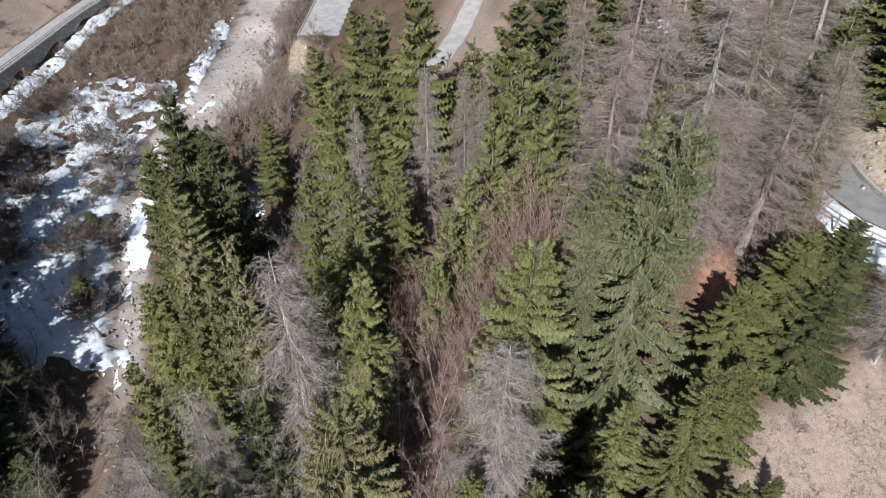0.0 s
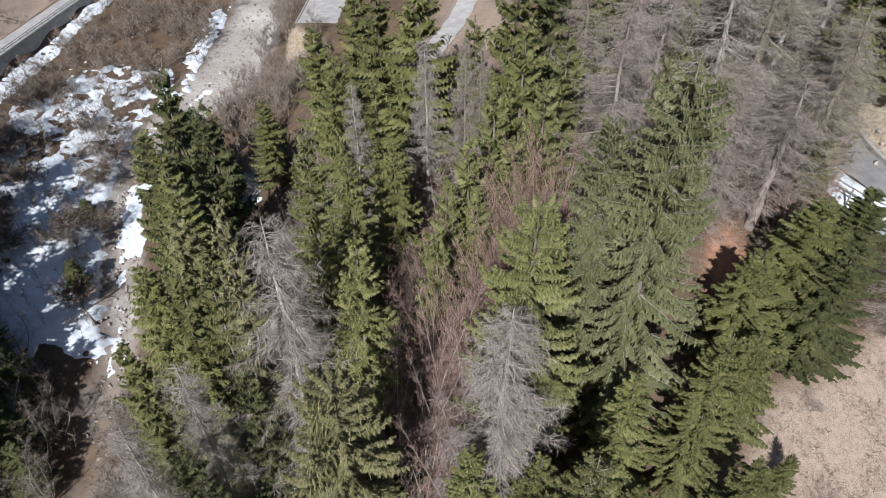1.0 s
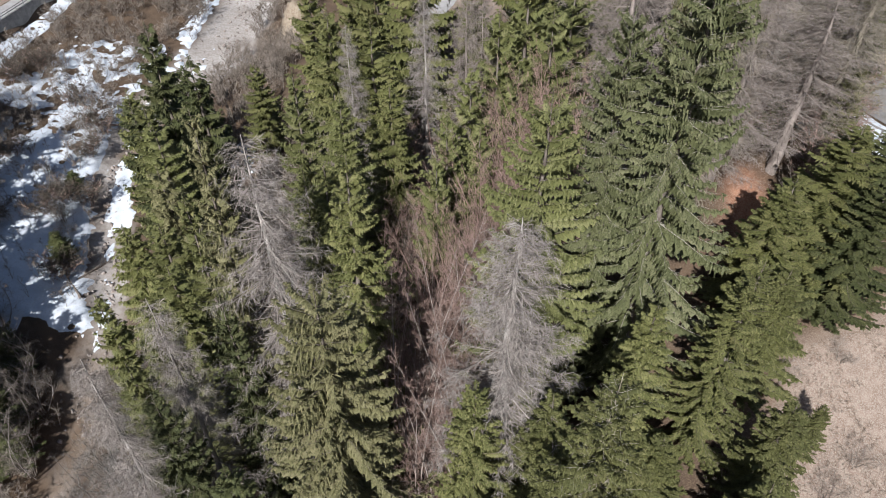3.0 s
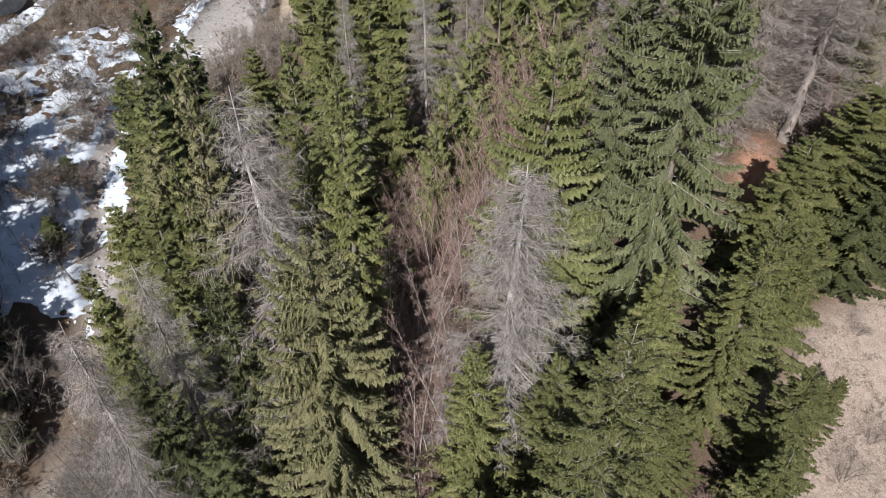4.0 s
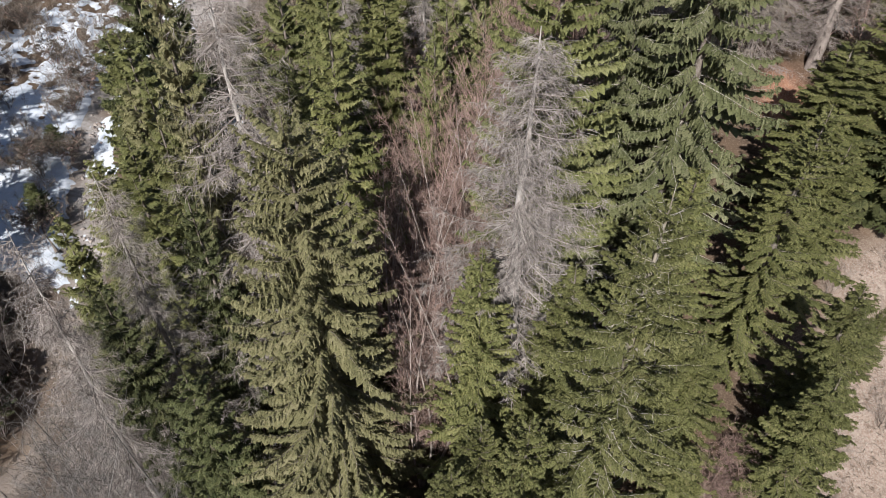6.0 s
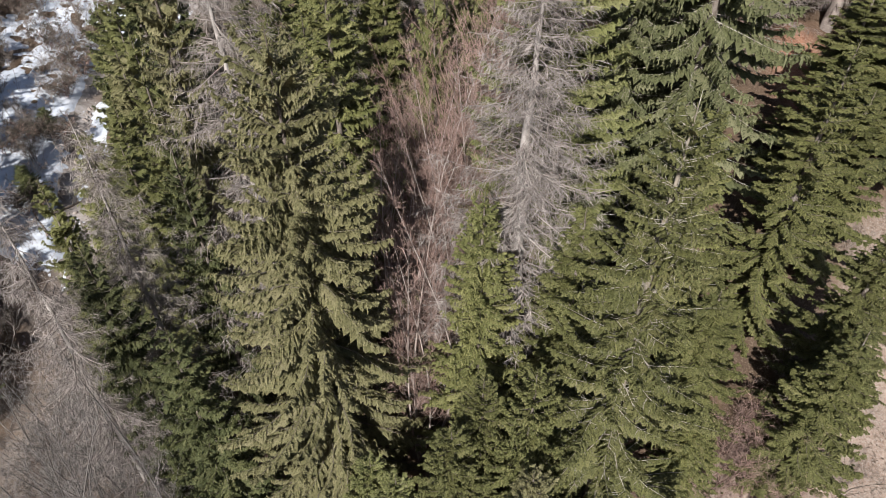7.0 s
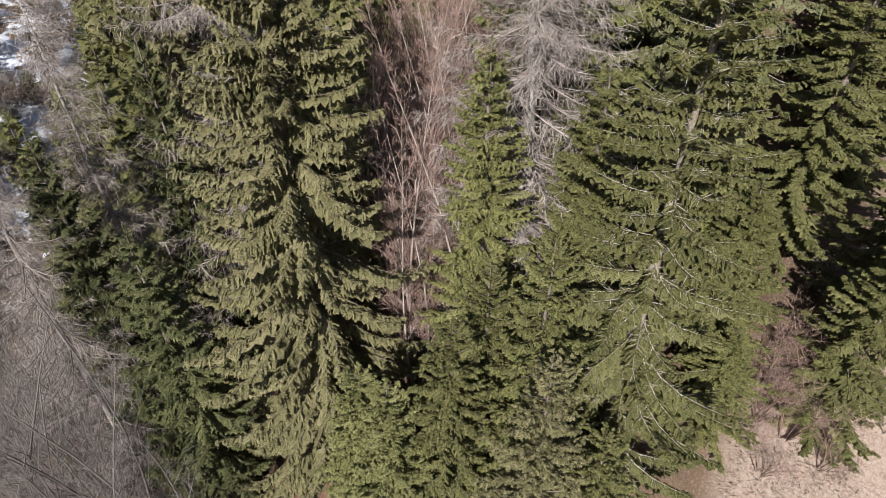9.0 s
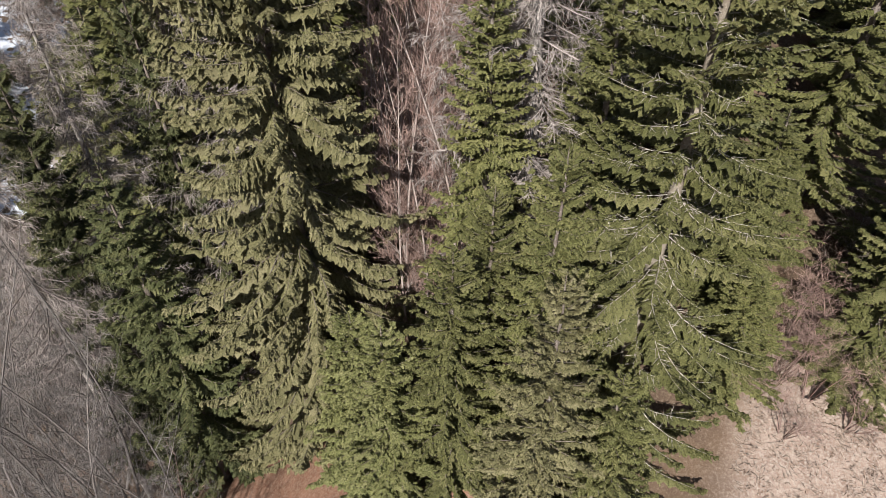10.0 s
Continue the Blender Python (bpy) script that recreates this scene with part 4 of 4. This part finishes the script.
for x, y, top, r in ((-47, 40, 8, 3.4), (-52, 41, 11, 3.6), (-45, 37, 7, 3.2), (-55, 46, 12, 3.4), (-50, 37, 9, 3.4), (-48, 45, 9, 3.2), (-49, 48, 11, 3.2), (-53, 52, 11, 3.2), (-46, 43.5, 8, 3.0), (-50, 43, 11, 3.4)):
    bare(BIRCHES[1], x, y, top, r, "bare grey tree beside the torrent", TWIG_GREY, LARCH)
# these stand in shade; the dark needle tint carries part of it
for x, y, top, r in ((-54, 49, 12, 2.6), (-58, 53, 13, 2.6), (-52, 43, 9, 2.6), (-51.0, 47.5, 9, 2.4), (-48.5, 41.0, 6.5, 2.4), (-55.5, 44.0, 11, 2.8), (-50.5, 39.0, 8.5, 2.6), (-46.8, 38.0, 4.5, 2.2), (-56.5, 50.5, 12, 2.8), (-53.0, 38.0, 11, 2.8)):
    spruce(FARS[0], x, y, top, r, "dark", "spruce on the far bank of the torrent, needles darkened for shade")
# spruces outside the view, added to throw shade on the snow flat
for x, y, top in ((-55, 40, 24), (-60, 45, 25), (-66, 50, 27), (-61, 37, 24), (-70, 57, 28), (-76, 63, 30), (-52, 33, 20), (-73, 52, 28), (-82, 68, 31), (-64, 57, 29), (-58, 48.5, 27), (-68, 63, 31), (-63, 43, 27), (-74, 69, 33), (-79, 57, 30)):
    spruce(SHADES[0], x, y, top, 4.2, "dark", "unseen spruce added to shade the snow beside the torrent")

# ---- thickets ----
rng = np.random.default_rng(7)


def thicket(x, y, tall, r, twig, label, kinds=THICKETS):
    k = kinds[rng.integers(len(kinds))]
    return plant(k, "bare_shrub", x, y, gz(x, y) + tall, r, (TWIG_GREY if twig is TWIG_GREY else TWIG_RED, twig), label, "shrub", "bare shrubs", rng.uniform(0, 6.28), (rng.normal(0, 4), rng.normal(0, 4)), 0.1)


def scatter(n, x0, x1, y0, y1, inside, tall, r, twig, label, kinds=THICKETS):
    made = tries = 0
    while made < n and tries < n * 30:
        tries += 1
        x, y = rng.uniform(x0, x1), rng.uniform(y0, y1)
        if inside(x, y):
            thicket(x, y, rng.uniform(*tall), rng.uniform(*r), twig, label, kinds)
            made += 1


def scrub(name, n, x0, x1, y0, y1, inside, tall, r, twig, label, kinds=None):
    """Brushwood that nobody could count, joined into one mesh."""
    soup, made, tries = Soup(), 0, 0
    shapes = []
    for k in kinds or FAR_THICKETS:
        parts = []
        for _, me in k["meshes"]:
            v = np.empty(len(me.vertices) * 3, np.float32)
            me.vertices.foreach_get("co", v)
            f = np.empty(len(me.loops), np.int32)
            me.loops.foreach_get("vertex_index", f)
            parts.append((v.reshape(-1, 3), f.reshape(-1, 4)))
        shapes.append((k, parts))
    while made < n and tries < n * 40:
        tries += 1
        x, y = rng.uniform(x0, x1), rng.uniform(y0, y1)
        if not inside(x, y):
            continue
        k, parts = shapes[rng.integers(len(shapes))]
        a, sr, sh = rng.uniform(0, 6.283), rng.uniform(*r) / k["radius"], rng.uniform(*tall) / k["height"]
        ca, sa = math.cos(a), math.sin(a)
        base = np.array([x, y, gz(x, y) - 0.1])
        for v, f in parts:
            w = np.stack([(v[:, 0] * ca - v[:, 1] * sa) * sr, (v[:, 0] * sa + v[:, 1] * ca) * sr, v[:, 2] * sh], 1)
            soup.add(w + base, f)
        made += 1
    ob = link_mesh(name, np.concatenate(soup.v), np.concatenate(soup.f), twig)
    return tagged(ob, label, "brushwood", kind="stuff")


def valley_bush(x, y):
    d = x - float(stream_x(y))
    road_r = float(to_line(np.array([x]), np.array([y]), VALLEY_ROAD)[0][0])
    dense = 92 + 0.45 * (x + 60)
    return d < -4 and road_r > 5.5 and (y > dense + 6 * (value_noise(x, y, 7, 5) - 0.5) or rng.random() < 0.22)


scrub("valley_scrub", 340, -82, -46, 60, 168, valley_bush, (2.8, 5.0), (1.7, 2.6), TWIG_GREY, "grey-brown leafless brushwood on the valley floor")
scrub("snow_saplings", 330, -74, -46, 54, 105, lambda x, y: x < float(stream_x(y)) - 2, (2.0, 5.0), (0.5, 1.0), TWIG_GREY, "thin bare saplings standing in old snow", SAPLINGS)
for x, y, tall, r in ((-70.6, 89.5, 3.2, 3.0), (-72.5, 86.0, 2.6, 2.6), (-54.8, 74.8, 3.4, 2.4), (-53.5, 71.5, 3.0, 2.2), (-64.0, 72.8, 3.0, 2.8), (-66.0, 74.5, 2.6, 2.4), (-55.6, 86.3, 3.2, 2.6), (-57.5, 90.0, 3.0, 2.4), (-52.5, 68.0, 2.2, 1.8), (-60.0, 80.0, 2.0, 1.8)):
    for k in range(3):
        thicket(x + rng.normal(0, 0.9), y + rng.normal(0, 1.1), tall * rng.uniform(0.8, 1.2), r, TWIG_GREY, "dense dark brown bush standing in old snow")
for x, y, tall, r in ((-54.5, 73.9, 2.6, 2.2), (-56.4, 70.6, 2.9, 2.5), (-69.4, 87.5, 3.1, 2.8), (-72.0, 89.3, 3.4, 2.2), (-54.7, 83.8, 2.6, 2.5), (-65.2, 82.0, 2.9, 2.8), (-70.3, 104.5, 3.1, 2.2), (-62.0, 96.0, 3.4, 2.5), (-61.9, 68.7, 2.6, 2.8), (-49.2, 60.1, 2.9, 2.2), (-72.5, 98.8, 3.1, 2.5), (-54.8, 90.3, 3.4, 2.8), (-65.8, 75.7, 2.6, 2.2), (-51.2, 73.8, 2.9, 2.5)):
    thicket(x, y, tall * 1.4, r * 1.5, TWIG_DARK, "wide dark brown bush standing in old snow", BUSHES)
spruce(FARS[1], -50.2, 63.3, 9.0, 1.5, "dark", "small dark spruce standing in old snow")
spruce(FARS[0], -53.8, 76.5, 9.6, 1.4, "dark", "small dark spruce standing in old snow")
scrub("bank_scrub", 170, -40, -12, 74, 150, lambda x, y: 7 < x - float(stream_x(y)) < 26 and not (-30 < x < -18 and y > 118), (3.5, 6.5), (1.8, 2.7), TWIG_GREY, "grey-brown leafless brushwood on the bank above the gravel")
scrub("slope_scrub", 120, -40, -12, 34, 82, lambda x, y: x - float(stream_x(y)) > 3.5, (2.5, 5.5), (1.8, 2.6), TWIG_GREY, "grey leafless brushwood on the wooded bank")
scrub("torrent_scrub", 70, -50, -33, 27, 47, lambda x, y: abs(x - float(stream_x(y))) > 1.8, (2.5, 5.0), (1.8, 2.6), TWIG_GREY, "dark grey leafless brushwood along the torrent")
scrub("wood_scrub", 150, -20, 9, 36, 84, lambda x, y: abs(float(to_line(np.array([x]), np.array([y]), TRACK)[0][0])) > 2.6, (4, 8), (2.0, 3.0), TWIG_GREY, "grey-brown leafless brushwood under the spruces")
scrub("verge_scrub", 50, -100, -74, 95, 165, lambda x, y: -14 < float(to_line(np.array([x]), np.array([y]), VALLEY_ROAD)[0][0]) < -2.6, (0.8, 2.0), (1.0, 2.0), TWIG_GREY, "low brown brushwood on the verge of the valley road")
scrub("upper_scrub", 60, 8, 33, 46, 95, lambda x, y: abs(float(to_line(np.array([x]), np.array([y]), HILL_ROAD)[0][0])) > 3, (3, 7), (1.9, 2.8), TWIG_GREY, "grey-brown leafless brushwood on the upper slope")
# a belt of leafless shoots that lean downhill, between the broad spruces and the light green ones
for k in range(56):
    u = (k + rng.random()) / 56
    x, y = 0.6 + 8.4 * u + rng.normal(0, 0.45), 27.0 + 7.0 * u + rng.normal(0, 0.8)
    plant(TALL_THICKETS[k % 2], "bare_shrub", x, y, 36.9 + 8.6 * u + rng.normal(0, 0.8), rng.uniform(1.8, 2.5), (TWIG_RED, TWIG_RED), "reddish leafless thicket leaning downhill between spruces", "shrub", "bare shrubs", rng.uniform(0, 6.28), (rng.normal(0, 4), rng.normal(-8, 4)), 0.1)
for x, y, top, r in ((-0.9, 22.6, 36.5, 2.6), (0.6, 22.0, 37.0, 2.8), (1.4, 24.6, 39.5, 3.0), (-0.6, 26.4, 37.5, 2.8), (-2.6, 25.6, 35.0, 2.4), (2.6, 22.6, 38.5, 2.6), (0.4, 20.0, 33.5, 2.4)):
    bare(BIRCHES[0], x, y, top, r, "bare birch with several pale stems and reddish twigs", TWIG_RED)
scatter(9, -0.5, 3.5, 20.5, 26, lambda x, y: True, (13, 17), (2.2, 2.8), TWIG_RED, "reddish bare thicket between the spruces", TALL_THICKETS)
scatter(26, -15, -3, 37, 62, lambda x, y: True, (8, 13), (2.4, 3.2), TWIG_GREY, "bare grey thicket among spruces", TALL_THICKETS)
scatter(16, 9, 20, 36, 46, lambda x, y: True, (8, 13), (2.4, 3.2), TWIG_GREY, "bare grey thicket under the larches", TALL_THICKETS)
scatter(18, -5, 2, 35, 56, lambda x, y: True, (10, 14), (1.9, 2.6), TWIG_RED, "reddish bare thicket between the spruces", TALL_THICKETS)
scatter(30, 12, 30, 34.5, 47, lambda x, y: not (18.2 < x < 23 and y < 38.5), (3, 7), (1.8, 2.6), TWIG_RED, "reddish bare thicket under the larches")
scatter(12, -20, -10, 40, 58, lambda x, y: True, (9, 14), (2.2, 3.0), TWIG_GREY, "bare grey thicket on the slope", TALL_THICKETS)
scatter(26, -30, -7, 5, 27, lambda x, y: x < -6 - 0.15 * y and x > float(stream_x(y)) - 4, (3.0, 7.0), (1.8, 2.8), TWIG_PALE, "grey leafless shrub on the lower slope", HAZE)
for x, y, tall, r in ((13.6, 14.4, 4.5, 2.0), (17.6, 14.6, 3.2, 1.8), (18.8, 17.2, 2.6, 1.7), (16.0, 17.4, 4.2, 2.0), (12.4, 13.2, 3.0, 1.6), (24.0, 20.0, 2.0, 1.4), (14.2, 15.6, 5.5, 1.9), (12.6, 15.0, 5.0, 1.7), (15.4, 16.2, 3.0, 1.6), (16.6, 15.1, 2.2, 1.4), (21.9, 18.3, 2.6, 1.5), (20.6, 24.0, 2.6, 1.0), (24.5, 25.2, 1.6, 1.4), (32.5, 27.5, 5.0, 2.3), (31.0, 29.5, 5.5, 2.3), (11.6, 14.6, 4.0, 2.2), (13.0, 16.2, 3.8, 2.2), (14.8, 13.4, 3.0, 2.0), (22.8, 33.0, 4.5, 1.8)):
    thicket(x, y, tall, r, TWIG_RED if x < 16 else TWIG_GREY, "bare shrub on the dry meadow", HAZE)


# ---- stones of the torrent ----
def stones(name, n, where, size, label):
    rng2 = np.random.default_rng(3)
    soup = Soup()
    base = np.array([(x, y, z) for x in (-1, 1) for y in (-1, 1) for z in (-1, 1)], float)
    quads = np.array([(0, 1, 3, 2), (4, 6, 7, 5), (0, 4, 5, 1), (2, 3, 7, 6), (0, 2, 6, 4), (1, 5, 7, 3)])
    for _ in range(n):
        x, y = where(rng2)
        s = rng2.uniform(*size) * rng2.uniform(0.5, 1.0)
        m = np.array(Euler(tuple(rng2.uniform(0, 6.28, 3))).to_matrix())
        v = (base * rng2.uniform(0.55, 1.0, (8, 3)) * (1, 0.8, 0.6)) @ m.T * s
        soup.add(v + (x, y, gz(x, y) + s * 0.15), quads)
    ob = link_mesh(name, np.concatenate(soup.v), np.concatenate(soup.f), ROCK)
    return tagged(ob, label, "stones", kind="stuff")


def on_bed(g):
    y = g.uniform(40, 150)
    return float(stream_x(y)) + g.normal(2.5 if y > 100 else 0, 3.2 if y > 100 else 1.5), y


def on_cut(g):
    i = g.integers(14, 40)
    q = offset(HILL_ROAD, -5.0)[i]
    return q[0] + g.normal(0, 2.0), q[1] + g.normal(0, 2.0)


stones("torrent_stones", 700, on_bed, (0.10, 0.42), "pale stones in the bed of the torrent")
stones("cutting_stones", 160, on_cut, (0.12, 0.5), "loose pale stones above the road")


# ---- dry grass of the meadow ----
def dry_grass(n):
    g = np.random.default_rng(5)
    x, y = g.uniform(9, 44, n * 2), g.uniform(6, 33, n * 2)
    keep = (meadow(x, y) > 0.3) & (fbm(x, y, 2.2, 77) > 0.36)
    x, y = x[keep][:n], y[keep][:n]
    soup = Soup()
    for k in range(4):
        px, py = x + g.normal(0, 0.07, len(x)), y + g.normal(0, 0.07, len(x))
        p = np.stack([px, py, ground_z(px, py) - 0.03], 1)
        fall = 2.6 + 1.2 * fbm(px, py, 5, 81)
        d = unit(np.stack([0.7 * np.cos(fall), -0.7 * np.abs(np.sin(fall)), 0.45 * np.ones(len(px))], 1) + g.normal(0, 0.40, (len(px), 3)))
        d[:, 2] = np.abs(d[:, 2])
        soup.slivers(p, d, g.uniform(0.20, 0.50, len(px)), g.uniform(0.018, 0.040, len(px)), g, 0.4)
    ob = link_mesh("dry_grass", np.concatenate(soup.v), np.concatenate(soup.f), STRAW)
    return tagged(ob, "pale flattened dry grass on the steep meadow", "grass", kind="stuff")


dry_grass(15000)


# ---- fallen timber by the torrent ----
def fallen_log(x, y, length, turn, thick, seed):
    g = np.random.default_rng(seed)
    soup = Soup()
    s = np.linspace(0, 1, 8)
    bow = g.normal(0, 0.03, (8, 3)).cumsum(0)
    path = np.stack([s * length, 0 * s, 0 * s], 1) + bow
    soup.tube(path, thick * (1.1 - 0.7 * s), 7)
    for _ in range(9):
        k = g.integers(2, 8)
        d = unit(g.normal(0, 1, 3) + (0.6, 0, 0.5))
        q = path[k] + np.outer(np.linspace(0, 1, 4), d) * g.uniform(0.4, 1.6)
        soup.tube(q, thick * 0.3 * (1.1 - np.linspace(0, 1, 4)), 4)
    ob = link_mesh("fallen_log", np.concatenate(soup.v), np.concatenate(soup.f), TWIG_GREY)
    ex, ey = x + math.cos(turn) * length, y + math.sin(turn) * length
    rise = math.atan2(gz(ex, ey) - gz(x, y), length)
    ob.matrix_basis = Matrix.Translation((x, y, gz(x, y) + thick * 0.8)) @ Matrix.Rotation(turn, 4, "Z") @ Matrix.Rotation(-rise, 4, "Y")
    return tagged(ob, "weathered fallen tree trunk with broken branches", "log", "fallen timber")


for k, (x, y, length, turn) in enumerate(((-52.5, 120, 6.0, 0.9), (-51.0, 124, 7.0, 1.4), (-53.0, 128, 5.5, 0.5), (-49.0, 131, 6.5, 2.2), (-54.5, 116, 4.5, 1.9), (-55.5, 92, 6.0, 0.4), (-54.0, 95, 5.0, 0.9), (-47.5, 60, 4.5, 1.2), (-46.0, 57, 5.0, 2.3))):
    fallen_log(x, y, length, turn, 0.20, k)
